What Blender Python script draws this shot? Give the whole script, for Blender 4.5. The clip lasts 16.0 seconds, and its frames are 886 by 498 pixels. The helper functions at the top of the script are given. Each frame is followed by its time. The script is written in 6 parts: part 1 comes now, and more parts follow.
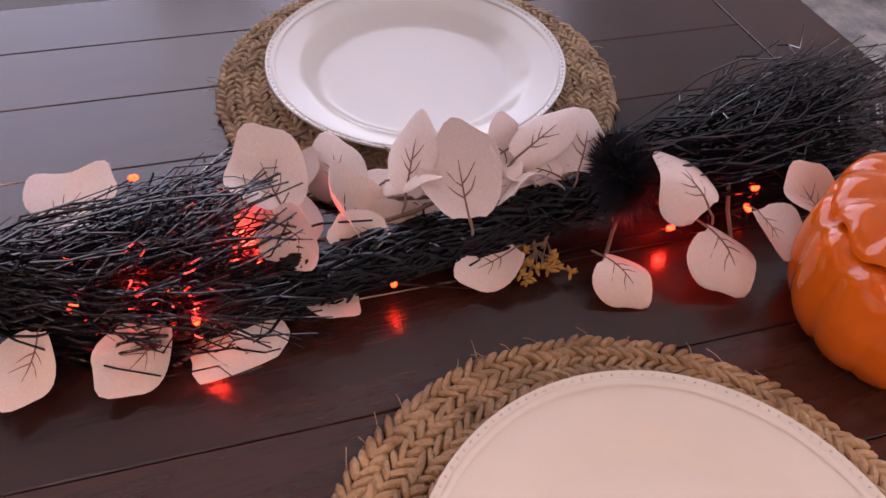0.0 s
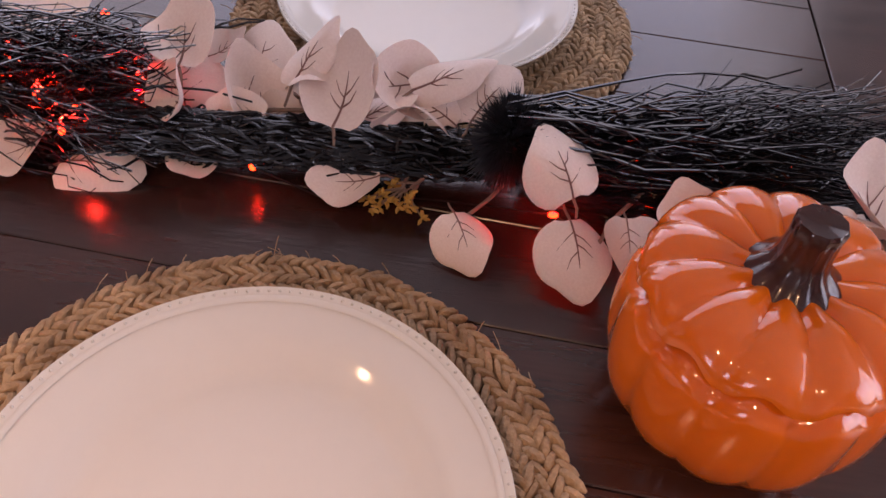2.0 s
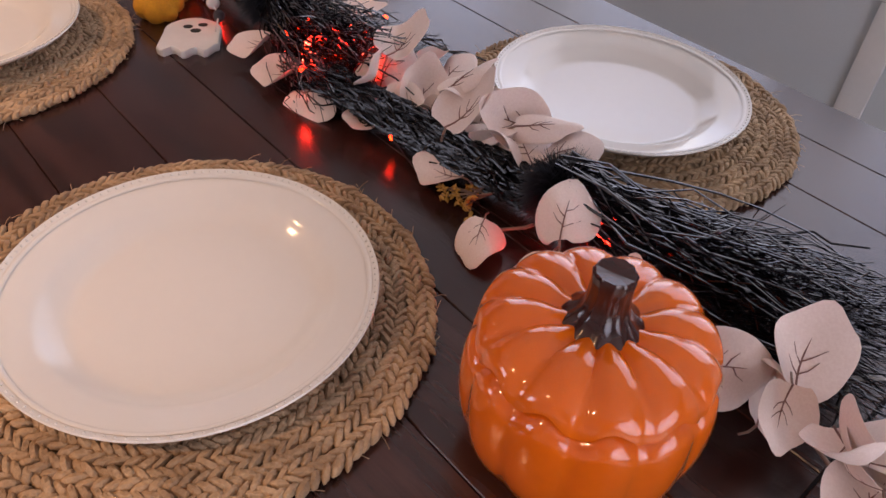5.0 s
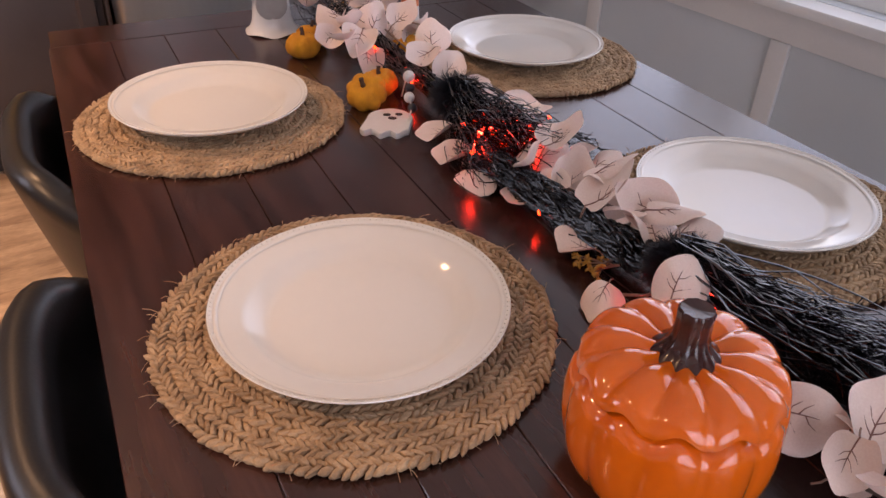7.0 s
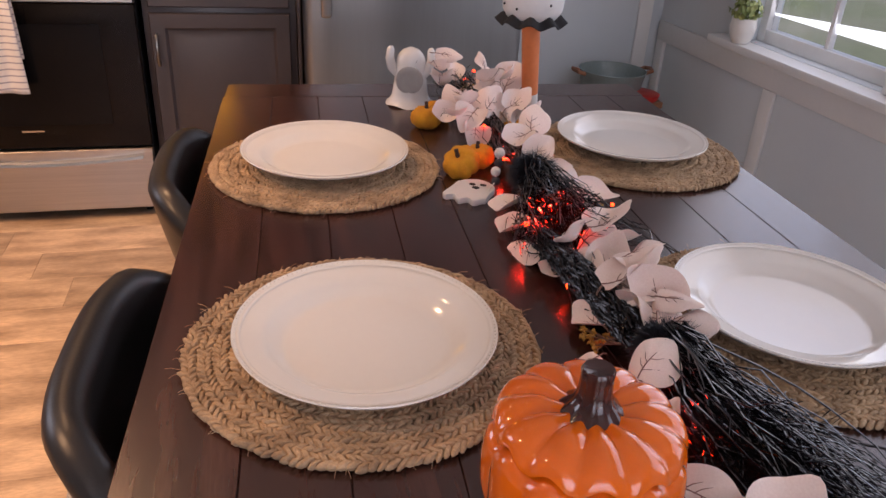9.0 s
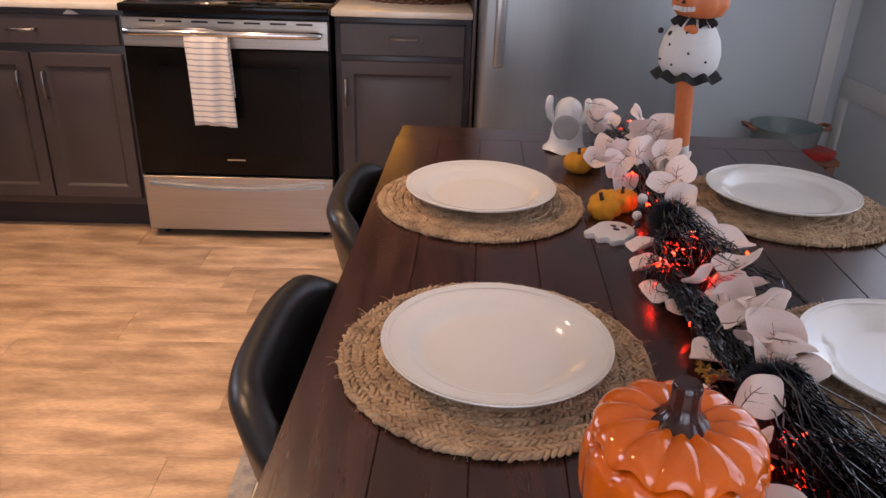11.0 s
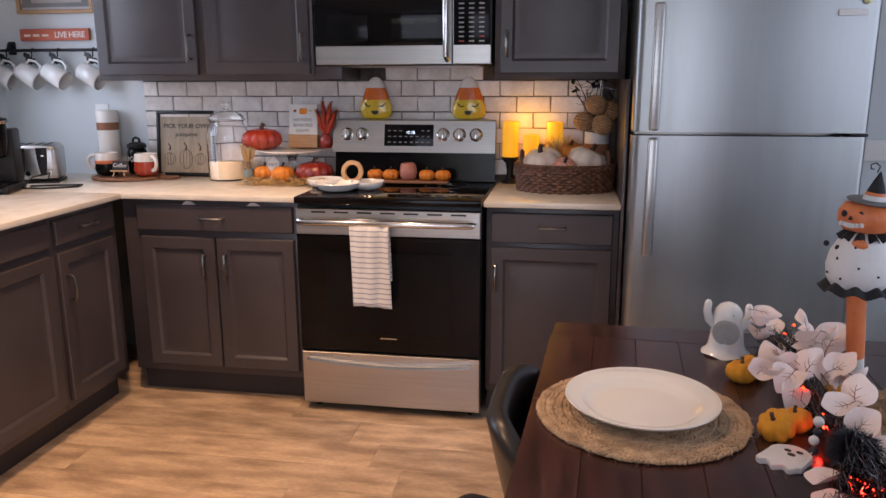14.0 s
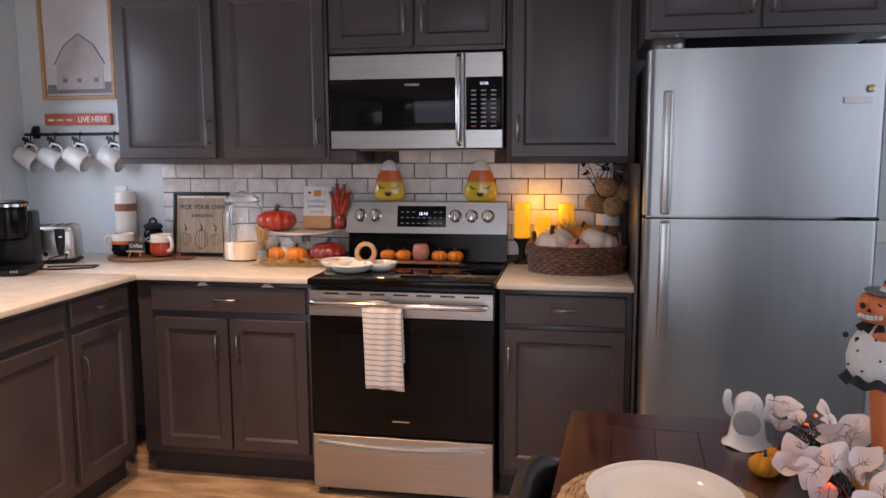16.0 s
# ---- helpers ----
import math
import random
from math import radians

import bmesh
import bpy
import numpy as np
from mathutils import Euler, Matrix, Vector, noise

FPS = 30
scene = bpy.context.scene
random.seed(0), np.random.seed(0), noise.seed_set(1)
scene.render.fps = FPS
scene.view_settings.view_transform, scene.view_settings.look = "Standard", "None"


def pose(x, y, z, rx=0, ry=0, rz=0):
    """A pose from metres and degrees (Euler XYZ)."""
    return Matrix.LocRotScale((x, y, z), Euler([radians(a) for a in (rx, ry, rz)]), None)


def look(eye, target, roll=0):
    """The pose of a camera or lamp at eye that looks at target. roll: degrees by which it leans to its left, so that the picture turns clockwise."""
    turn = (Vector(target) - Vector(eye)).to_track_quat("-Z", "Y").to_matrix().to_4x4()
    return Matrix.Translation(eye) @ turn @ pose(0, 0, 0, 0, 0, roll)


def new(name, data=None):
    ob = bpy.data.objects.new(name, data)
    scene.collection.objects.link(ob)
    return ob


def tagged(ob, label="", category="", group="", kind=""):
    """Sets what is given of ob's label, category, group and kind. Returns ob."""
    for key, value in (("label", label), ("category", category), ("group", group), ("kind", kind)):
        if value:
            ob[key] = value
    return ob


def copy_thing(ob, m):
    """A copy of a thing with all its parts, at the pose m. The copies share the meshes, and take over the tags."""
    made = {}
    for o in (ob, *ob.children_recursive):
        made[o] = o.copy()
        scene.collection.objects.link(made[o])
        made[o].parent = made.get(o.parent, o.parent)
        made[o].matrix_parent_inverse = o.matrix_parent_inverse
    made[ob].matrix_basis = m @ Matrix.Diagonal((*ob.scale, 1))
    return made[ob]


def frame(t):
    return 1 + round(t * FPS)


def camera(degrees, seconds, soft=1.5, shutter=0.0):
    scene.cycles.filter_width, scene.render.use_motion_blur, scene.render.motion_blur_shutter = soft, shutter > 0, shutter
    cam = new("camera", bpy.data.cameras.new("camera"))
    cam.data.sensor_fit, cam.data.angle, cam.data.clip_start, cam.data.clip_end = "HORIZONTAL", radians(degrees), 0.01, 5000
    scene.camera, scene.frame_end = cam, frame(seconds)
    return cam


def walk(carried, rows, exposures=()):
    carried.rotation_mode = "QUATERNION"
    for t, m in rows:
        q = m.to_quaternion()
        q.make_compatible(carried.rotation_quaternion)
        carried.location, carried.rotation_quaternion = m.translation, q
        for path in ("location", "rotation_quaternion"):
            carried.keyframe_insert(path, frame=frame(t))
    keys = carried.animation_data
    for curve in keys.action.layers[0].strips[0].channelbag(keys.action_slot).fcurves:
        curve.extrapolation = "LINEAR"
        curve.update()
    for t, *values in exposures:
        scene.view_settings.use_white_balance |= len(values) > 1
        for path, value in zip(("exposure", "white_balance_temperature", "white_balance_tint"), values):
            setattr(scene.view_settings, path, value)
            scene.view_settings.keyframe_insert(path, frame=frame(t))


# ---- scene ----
cam = camera(61.06, 16.0)
PATH = [
    (0, (1.151, -1.854, 1.194), (2.416, -2.366, -0.268), 3.70),
    (0.5, (1.122, -1.901, 1.176), (2.418, -2.338, -0.283), 4.49),
    (1, (1.098, -1.970, 1.189), (2.417, -2.311, -0.275), 5.27),
    (1.5, (1.096, -2.057, 1.180), (2.427, -2.198, -0.305), 5.38),
    (2, (1.086, -2.139, 1.165), (2.413, -2.042, -0.328), 4.42),
    (2.5, (1.062, -2.193, 1.162), (2.378, -1.871, -0.310), 2.82),
    (3, (1.038, -2.262, 1.143), (2.314, -1.735, -0.304), 2.24),
    (3.2, (1.029, -2.288, 1.149), (2.285, -1.710, -0.296), 2.30),
    (5.3, (1.073, -2.467, 1.199), (2.118, -1.344, -0.085), 3.36),
    (5.5, (1.078, -2.478, 1.192), (2.085, -1.288, -0.061), 2.29),
    (6, (1.057, -2.495, 1.202), (2.018, -1.218, -0.000), 2.26),
    (6.5, (1.025, -2.524, 1.225), (1.942, -1.178, 0.064), 2.12),
    (7, (0.994, -2.570, 1.229), (1.855, -1.141, 0.125), 1.93),
    (7.5, (0.998, -2.621, 1.234), (1.799, -1.123, 0.180), 2.21),
    (8, (1.044, -2.655, 1.247), (1.757, -1.084, 0.234), 2.40),
    (8.2, (1.076, -2.669, 1.246), (1.734, -1.060, 0.256), 2.55),
    (10.3, (1.137, -2.805, 1.261), (1.341, -1.022, 0.379), 2.94),
    (10.5, (1.135, -2.817, 1.271), (1.295, -1.026, 0.396), 2.54),
    (11, (1.138, -2.839, 1.276), (1.179, -1.021, 0.442), 1.82),
    (11.5, (1.122, -2.858, 1.297), (1.062, -1.018, 0.517), 1.15),
    (12, (1.104, -2.866, 1.323), (0.952, -1.003, 0.612), 0.57),
    (12.5, (1.090, -2.857, 1.346), (0.866, -0.972, 0.713), 0.17),
    (13, (1.084, -2.856, 1.367), (0.814, -0.955, 0.807), -0.05),
    (13.5, (1.084, -2.856, 1.376), (0.784, -0.942, 0.878), -0.21),
    (14, (1.085, -2.854, 1.381), (0.763, -0.930, 0.939), -0.21),
    (14.5, (1.082, -2.852, 1.389), (0.746, -0.920, 0.997), -0.18),
    (15, (1.076, -2.852, 1.401), (0.734, -0.912, 1.057), -0.13),
    (15.5, (1.078, -2.854, 1.411), (0.727, -0.907, 1.115), -0.21),
    (16, (1.068, -2.859, 1.420), (0.719, -0.906, 1.167), -0.30),
]
walk(cam, [(t, look(eye, target, roll)) for t, eye, target, roll in PATH],
     exposures=[(0, 0.83, 6600, 39), (3, 0.6, 6750, 37), (5.5, 0.64, 6600, 30), (8, 0.66, 6650, 30), (10.7, 0.54, 6450, 27), (11.6, 0.52, 5800, 21), (16, 0.44, 6150, 23)])

# ---- world and light ----
world = bpy.data.worlds.new("world")
scene.world = world
world.use_nodes = True
wn = world.node_tree
sky = wn.nodes.new("ShaderNodeTexSky")
sky.sky_type, sky.sun_disc = "NISHITA", False
sky.sun_elevation, sky.sun_rotation = radians(48), radians(200)
wn.links.new(sky.outputs[0], wn.nodes["Background"].inputs[0])
wn.nodes["Background"].inputs[1].default_value = 0.13


def lamp(name, kind, m, power, colour, **more):
    data = bpy.data.lights.new(name, kind)
    data.energy, data.color = power, colour
    if kind == "SUN":
        data.angle = more["angle"]
    if kind == "AREA":
        data.shape, data.size, data.size_y = "RECTANGLE", more["w"], more["h"]
    if kind == "SPOT":
        data.spot_size, data.spot_blend, data.shadow_soft_size = radians(more["cone"]), 0.7, 0.05
    if kind == "POINT":
        data.shadow_soft_size = more["r"]
    ob = new(name, data)
    ob.matrix_world = m
    return ob


lamp("sun", "SUN", look((0, -4, 6), (0, 0, 0)), 2.5, (1, 0.95, 0.88), angle=radians(0.6))
DAY = (0.84, 0.93, 1.0)
lamp("window_light_right", "AREA", look((3.0, -1.50, 1.45), (0, -1.55, 0.8)), 13.5, DAY, w=2.9, h=1.4)
lamp("window_light_left", "AREA", look((-1.7, -0.35, 1.62), (0, -0.6, 1.0)), 10, DAY, w=1.2, h=0.9)
# added fill from behind the camera, set in an assumed door opening
lamp("window_light_rear", "AREA", look((0.95, -4.9, 1.3), (0.6, 0, 0.9)), 20, DAY, w=2.0, h=1.9)
WARM = (1.0, 0.62, 0.30)
for dx, dy, dp in ((-0.35, -0.66, 92), (0.45, -0.80, 50), (-0.2, -2.0, 82)):
    lamp("downlight_lamp", "SPOT", look((dx, dy, 2.40), (dx, dy, 0)), dp, WARM, cone=100)

# ---- materials ----


def mat(name, col, rough=0.5, metal=0.0, col2=None, scale=6.0, stretch=(1, 1, 1), fine=0.12, fscale=90.0, bump=0.0, rand=0.0,
        coat=0.0, emit=0.0, spec=0.5, trans=0.0, sub=0.0, rvar=0.1):
    """A surface with broad and fine variation, relief and a little difference from piece to piece."""
    m = bpy.data.materials.new(name)
    m.use_nodes = True
    n, l = m.node_tree.nodes, m.node_tree.links
    p = n["Principled BSDF"]
    col2 = col2 or tuple(c * 0.8 for c in col)
    tc, info = n.new("ShaderNodeTexCoord"), n.new("ShaderNodeObjectInfo")
    mp = n.new("ShaderNodeMapping")
    mp.inputs["Scale"].default_value = stretch
    shift = n.new("ShaderNodeVectorMath")
    shift.operation = "MULTIPLY_ADD"
    comb = n.new("ShaderNodeCombineXYZ")
    for k in range(3):
        l.new(info.outputs["Random"], comb.inputs[k])
    l.new(comb.outputs[0], shift.inputs[0])
    shift.inputs[1].default_value = (17, 31, 23)
    l.new(tc.outputs["Object"], shift.inputs[2])
    l.new(shift.outputs[0], mp.inputs[0])
    big, small = n.new("ShaderNodeTexNoise"), n.new("ShaderNodeTexNoise")
    for t, s, d in ((big, scale, 4), (small, fscale, 3)):
        t.inputs["Scale"].default_value, t.inputs["Detail"].default_value = s, d
        l.new(mp.outputs[0], t.inputs["Vector"])
    ramp = n.new("ShaderNodeValToRGB")
    ramp.color_ramp.elements[0].position, ramp.color_ramp.elements[1].position = 0.33, 0.67
    ramp.color_ramp.elements[0].color, ramp.color_ramp.elements[1].color = (*col2, 1), (*col, 1)
    l.new(big.outputs[0], ramp.inputs[0])
    hsv = n.new("ShaderNodeHueSaturation")
    l.new(ramp.outputs[0], hsv.inputs["Color"])
    a = n.new("ShaderNodeMath")
    a.operation = "MULTIPLY_ADD"
    a.inputs[1].default_value, a.inputs[2].default_value = 2 * fine, 1 - fine
    l.new(small.outputs[0], a.inputs[0])
    b = n.new("ShaderNodeMath")
    b.operation = "MULTIPLY_ADD"
    b.inputs[1].default_value, b.inputs[2].default_value = 2 * rand, 1 - rand
    l.new(info.outputs["Random"], b.inputs[0])
    c = n.new("ShaderNodeMath")
    c.operation = "MULTIPLY"
    l.new(a.outputs[0], c.inputs[0]), l.new(b.outputs[0], c.inputs[1]), l.new(c.outputs[0], hsv.inputs["Value"])
    l.new(hsv.outputs[0], p.inputs["Base Color"])
    r = n.new("ShaderNodeMath")
    r.operation = "MULTIPLY_ADD"
    r.inputs[1].default_value, r.inputs[2].default_value = 2 * rvar * rough, rough * (1 - rvar)
    l.new(big.outputs[0], r.inputs[0]), l.new(r.outputs[0], p.inputs["Roughness"])
    p.inputs["Metallic"].default_value = metal
    p.inputs["Specular IOR Level"].default_value = spec
    p.inputs["Coat Weight"].default_value = coat
    p.inputs["Coat Roughness"].default_value = 0.06
    p.inputs["Transmission Weight"].default_value = trans
    if sub:
        p.inputs["Subsurface Weight"].default_value = sub
        p.inputs["Subsurface Radius"].default_value = (0.01, 0.006, 0.004)
    if emit:
        p.inputs["Emission Color"].default_value, p.inputs["Emission Strength"].default_value = (*col, 1), emit
    if bump:
        bp = n.new("ShaderNodeBump")
        bp.inputs["Strength"].default_value, bp.inputs["Distance"].default_value = bump, 0.004
        l.new(small.outputs[0], bp.inputs["Height"]), l.new(bp.outputs[0], p.inputs["Normal"])
    return m


M = {}
M["wall"] = mat("wall_paint", (0.58, 0.62, 0.63), 0.6, col2=(0.54, 0.58, 0.60), scale=2, bump=0.05, fscale=220, fine=0.03)
M["white"] = mat("white_trim", (0.74, 0.73, 0.70), 0.4, col2=(0.69, 0.68, 0.66), scale=3, fine=0.03)
M["ceiling"] = mat("ceiling_paint", (0.8, 0.8, 0.78), 0.8, scale=3, bump=0.1, fine=0.05)
M["plank"] = mat("floor_oak", (0.54, 0.39, 0.26), 0.40, col2=(0.26, 0.175, 0.115), scale=3.4, stretch=(1.4, 5, 5), fine=0.34, fscale=34, bump=0.06, rand=0.16)
M["gap"] = mat("floor_gap", (0.20, 0.14, 0.09), 0.8)
M["table"] = mat("dark_walnut_stain", (0.055, 0.020, 0.015), 0.24, col2=(0.026, 0.010, 0.008), scale=3, stretch=(14, 1.4, 8), fine=0.3, fscale=22, bump=0.05, rand=0.2, rvar=0.25, spec=0.75)
M["tgap"] = mat("table_joint", (0.012, 0.007, 0.006), 0.6)
M["cab"] = mat("cabinet_paint", (0.056, 0.046, 0.048), 0.36, col2=(0.047, 0.038, 0.040), scale=5, fine=0.06, rvar=0.2)
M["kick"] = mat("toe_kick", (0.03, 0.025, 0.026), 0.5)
M["counter"] = mat("quartz_counter", (0.64, 0.60, 0.53), 0.25, col2=(0.57, 0.53, 0.46), scale=14, fine=0.08, fscale=160)
M["steel"] = mat("brushed_steel", (0.50, 0.49, 0.47), 0.33, 1.0, col2=(0.44, 0.43, 0.42), scale=2, stretch=(1, 1, 60), fine=0.10, fscale=14, rvar=0.25)
M["steelv"] = mat("brushed_steel_upright", (0.34, 0.35, 0.355), 0.36, 1.0, col2=(0.315, 0.325, 0.33), scale=1.6, stretch=(14, 1, 0.8), fine=0.03, fscale=12, rvar=0.3)
M["chrome"] = mat("polished_metal", (0.72, 0.71, 0.69), 0.14, 1.0)
M["pull"] = mat("dark_nickel_pull", (0.26, 0.24, 0.22), 0.3, 1.0)
M["bglass"] = mat("black_oven_glass", (0.005, 0.004, 0.004), 0.06, col2=(0.004, 0.003, 0.003), spec=0.18)
M["black"] = mat("black_plastic", (0.009, 0.009, 0.010), 0.4, spec=0.3)
M["blackgloss"] = mat("gloss_black", (0.006, 0.006, 0.007), 0.12, spec=0.14)
M["tile"] = mat("white_brick_tile", (0.70, 0.67, 0.64), 0.22, col2=(0.56, 0.52, 0.49), scale=16, fine=0.14, fscale=60, bump=0.16, rand=0.13)
M["grout"] = mat("dark_grout", (0.05, 0.042, 0.038), 0.9, col2=(0.13, 0.11, 0.10), scale=20, bump=0.2)
M["plate"] = mat("cream_glaze", (0.755, 0.72, 0.66), 0.10, col2=(0.735, 0.70, 0.64), scale=4, fine=0.015, coat=0.2, spec=0.42)
M["jute"] = mat("jute_braid", (0.52, 0.36, 0.215), 0.85, col2=(0.29, 0.19, 0.11), scale=34, fine=0.35, fscale=340, bump=0.5)
M["chair"] = mat("black_moulded_leather", (0.016, 0.014, 0.014), 0.38, col2=(0.012, 0.011, 0.011), scale=9, fine=0.1, fscale=260, bump=0.06)
M["rug"] = mat("faded_rug", (0.60, 0.56, 0.51), 0.95, col2=(0.26, 0.25, 0.25), scale=14, fine=0.3, fscale=120, bump=0.5)
M["rug_border"] = mat("rug_border_wool", (0.20, 0.20, 0.22), 0.95, col2=(0.34, 0.32, 0.31), scale=26, fine=0.3, fscale=140, bump=0.5)
M["orange"] = mat("orange_glaze", (0.88, 0.165, 0.003), 0.12, col2=(0.80, 0.135, 0.003), scale=9, fine=0.05, coat=0.6)
M["stem"] = mat("dark_brown_glaze", (0.060, 0.012, 0.008), 0.18, col2=(0.035, 0.008, 0.006), scale=25, coat=0.25)
M["glass"] = mat("clear_glass", (1, 1, 1), 0.02, col2=(1, 1, 1), trans=1.0, fine=0.0, rvar=0)
M["ground"] = mat("outside_ground", (0.16, 0.17, 0.12), 0.9, col2=(0.09, 0.12, 0.05), scale=0.4, fine=0.3, fscale=8)

# ---- builders ----


class B:
    """Gathers vertices and faces of one mesh, with a material slot for each face."""

    def __init__(self):
        self.v, self.f, self.m, self.mi, self.T = [], [], [], 0, Matrix()

    def add(self, verts, faces):
        k = len(self.v)
        self.v += [tuple(self.T @ Vector(p)) for p in verts]
        self.f += [tuple(i + k for i in f) for f in faces]
        self.m += [self.mi] * len(faces)

    def box(self, x0, x1, y0, y1, z0, z1, r=0.0):
        if r <= 0:
            self.add([(x, y, z) for z in (z0, z1) for y in (y0, y1) for x in (x0, x1)],
                     [(0, 2, 3, 1), (4, 5, 7, 6), (0, 1, 5, 4), (2, 6, 7, 3), (0, 4, 6, 2), (1, 3, 7, 5)])
            return
        bm = bmesh.new()
        bmesh.ops.create_cube(bm, size=1, matrix=Matrix.Translation(((x0 + x1) / 2, (y0 + y1) / 2, (z0 + z1) / 2)) @ Matrix.Diagonal((x1 - x0, y1 - y0, z1 - z0, 1)))
        bmesh.ops.bevel(bm, geom=bm.edges[:], offset=r, segments=3 if r > 0.006 else 2, affect="EDGES", profile=0.5)
        bm.verts.index_update()
        self.add([v.co[:] for v in bm.verts], [[v.index for v in f.verts] for f in bm.faces])
        bm.free()

    def rings(self, rings, closed=True, caps=(True, True)):
        """Skins a list of rings with the same number of points."""
        n = len(rings[0])
        faces = []
        for a in range(len(rings) - 1):
            for i in range(n if closed else n - 1):
                j = (i + 1) % n
                faces.append((a * n + i, a * n + j, (a + 1) * n + j, (a + 1) * n + i))
        if caps[0]:
            faces.append(tuple(range(n - 1, -1, -1)))
        if caps[1]:
            faces.append(tuple((len(rings) - 1) * n + i for i in range(n)))
        self.add([p for r in rings for p in r], faces)

    def lathe(self, prof, n=32, shape=None, caps=(True, True)):
        """prof: (radius, z). shape(angle, k) scales the radius."""
        self.rings([[((r * (shape(2 * math.pi * i / n, k) if shape else 1)) * math.cos(2 * math.pi * i / n),
                      (r * (shape(2 * math.pi * i / n, k) if shape else 1)) * math.sin(2 * math.pi * i / n), z) for i in range(n)]
                    for k, (r, z) in enumerate(prof)], caps=caps)

    def tube(self, pts, r, n=6, caps=(True, True)):
        pts = [Vector(p) for p in pts]
        rr = r if isinstance(r, (list, tuple)) else [r] * len(pts)
        rings, side = [], None
        for i, p in enumerate(pts):
            d = (pts[min(i + 1, len(pts) - 1)] - pts[max(i - 1, 0)]).normalized()
            side = d.orthogonal() if side is None else side - d * side.dot(d)
            side.normalize()
            up = d.cross(side)
            rings.append([p + rr[i] * (math.cos(2 * math.pi * k / n) * side + math.sin(2 * math.pi * k / n) * up) for k in range(n)])
        self.rings(rings, caps=caps)

    def ball(self, c, r, n=12, m=8, s=(1, 1, 1)):
        keep = self.T
        self.T = keep @ Matrix.Translation(c) @ Matrix.Diagonal((r * s[0], r * s[1], r * s[2], 1))
        self.lathe([(max(0.02, math.sin(math.pi * k / m)), -math.cos(math.pi * k / m)) for k in range(m + 1)], n)
        self.T = keep

    def panel(self, x0, x1, z0, z1, steps, back):
        """A front in the plane y = 0 that looks to -y, stepped inwards by (inset, depth), with sides back to y = back."""
        rings = [[(x0, back, z0), (x1, back, z0), (x1, back, z1), (x0, back, z1)]]
        for i, d in steps:
            rings.append([(x0 + i, d, z0 + i), (x1 - i, d, z0 + i), (x1 - i, d, z1 - i), (x0 + i, d, z1 - i)])
        self.rings(rings)

    def mesh(self, name, mats, smooth=40):
        me = bpy.data.meshes.new(name)
        me.from_pydata(self.v, [], self.f)
        me.validate()
        for k in mats if isinstance(mats, (list, tuple)) else [mats]:
            me.materials.append(M[k])
        me.polygons.foreach_set("material_index", self.m)
        bm = bmesh.new()
        bm.from_mesh(me)
        bmesh.ops.recalc_face_normals(bm, faces=bm.faces[:])
        bm.to_mesh(me)
        bm.free()
        if smooth:
            me.shade_smooth()
            me.set_sharp_from_angle(angle=radians(smooth))
        return me


def part(name, b, mats, parent=None, label="", smooth=40, at=None):
    ob = new(name, b.mesh(name, mats, smooth) if isinstance(b, B) else b)
    if parent:
        ob.parent = parent
    if at:
        ob.matrix_basis = at
    return tagged(ob, label)


def thing(name, m, label, category, group="", kind=""):
    ob = new(name)
    ob.empty_display_size = 0.05
    ob.matrix_world = m
    return tagged(ob, label, category, group, kind)


def solo(name, b, mats, m, label, category, group="", kind="", smooth=40):
    ob = new(name, b.mesh(name, mats, smooth))
    ob.matrix_world = m
    return tagged(ob, label, category, group, kind)


def one(fn, *a, **k):
    b = B()
    fn(b, *a, **k)
    return b


def boxb(*a, **k):
    return one(B.box, *a, **k)


ID = Matrix()
rng = random.Random(7)

# ---- room ----
XL, XR, YB, YF, ZC = -1.76, 3.05, 0.64, -5.0, 2.44


def wall_with_holes(name, length, height, holes, m, label):
    """An upright wall from x = 0 to length, 0.14 thick towards +y, pierced by (x0, x1, z0, z1) side by side."""
    b, x = B(), 0.0
    for x0, x1, z0, z1 in holes:
        b.box(x, x0, 0, 0.14, 0, height)
        b.box(x0, x1, 0, 0.14, 0, z0)
        b.box(x0, x1, 0, 0.14, z1, height)
        x = x1
    b.box(x, length, 0, 0.14, 0, height)
    return solo(name, b, "wall", m, label, "wall", kind="structure", smooth=0)


wall_with_holes("wall_north", XR - XL + 0.28, ZC, [], pose(XL - 0.14, YB, 0), "pale blue-grey painted kitchen wall")
# local x runs towards -y on the right-hand wall
wall_east = wall_with_holes("wall_east", YB - YF, ZC, [(0.68, 1.44, 0.66, 2.05), (1.68, 2.44, 0.66, 2.05), (2.68, 3.44, 0.66, 2.05)], pose(XR, YB, 0, 0, 0, -90), "pale panelled dining wall with three windows")
wall_west = wall_with_holes("wall_west", YB - YF, ZC, [(4.05, 5.35, 1.12, 2.08)], pose(XL, YF, 0, 0, 0, 90), "pale blue-grey painted wall with a window above the sink")
# unseen wall; its door opening is assumed, to admit daylight
wall_south = wall_with_holes("wall_south", XR - XL + 0.28, ZC, [(1.7, 3.7, 0.08, 2.1)], pose(XR + 0.14, YF, 0, 0, 0, 180), "unseen painted wall with an assumed glazed door")
solo("ceiling", boxb(XL - 0.14, XR + 0.14, YF - 0.14, YB + 0.14, ZC, ZC + 0.1), "ceiling", ID, "plain white painted ceiling", "ceiling", kind="structure", smooth=0)
solo("ground", boxb(-400, 400, -400, 400, -0.5, -0.3), "ground", ID, "dull green lawn outside the windows", "ground", kind="structure", smooth=0)
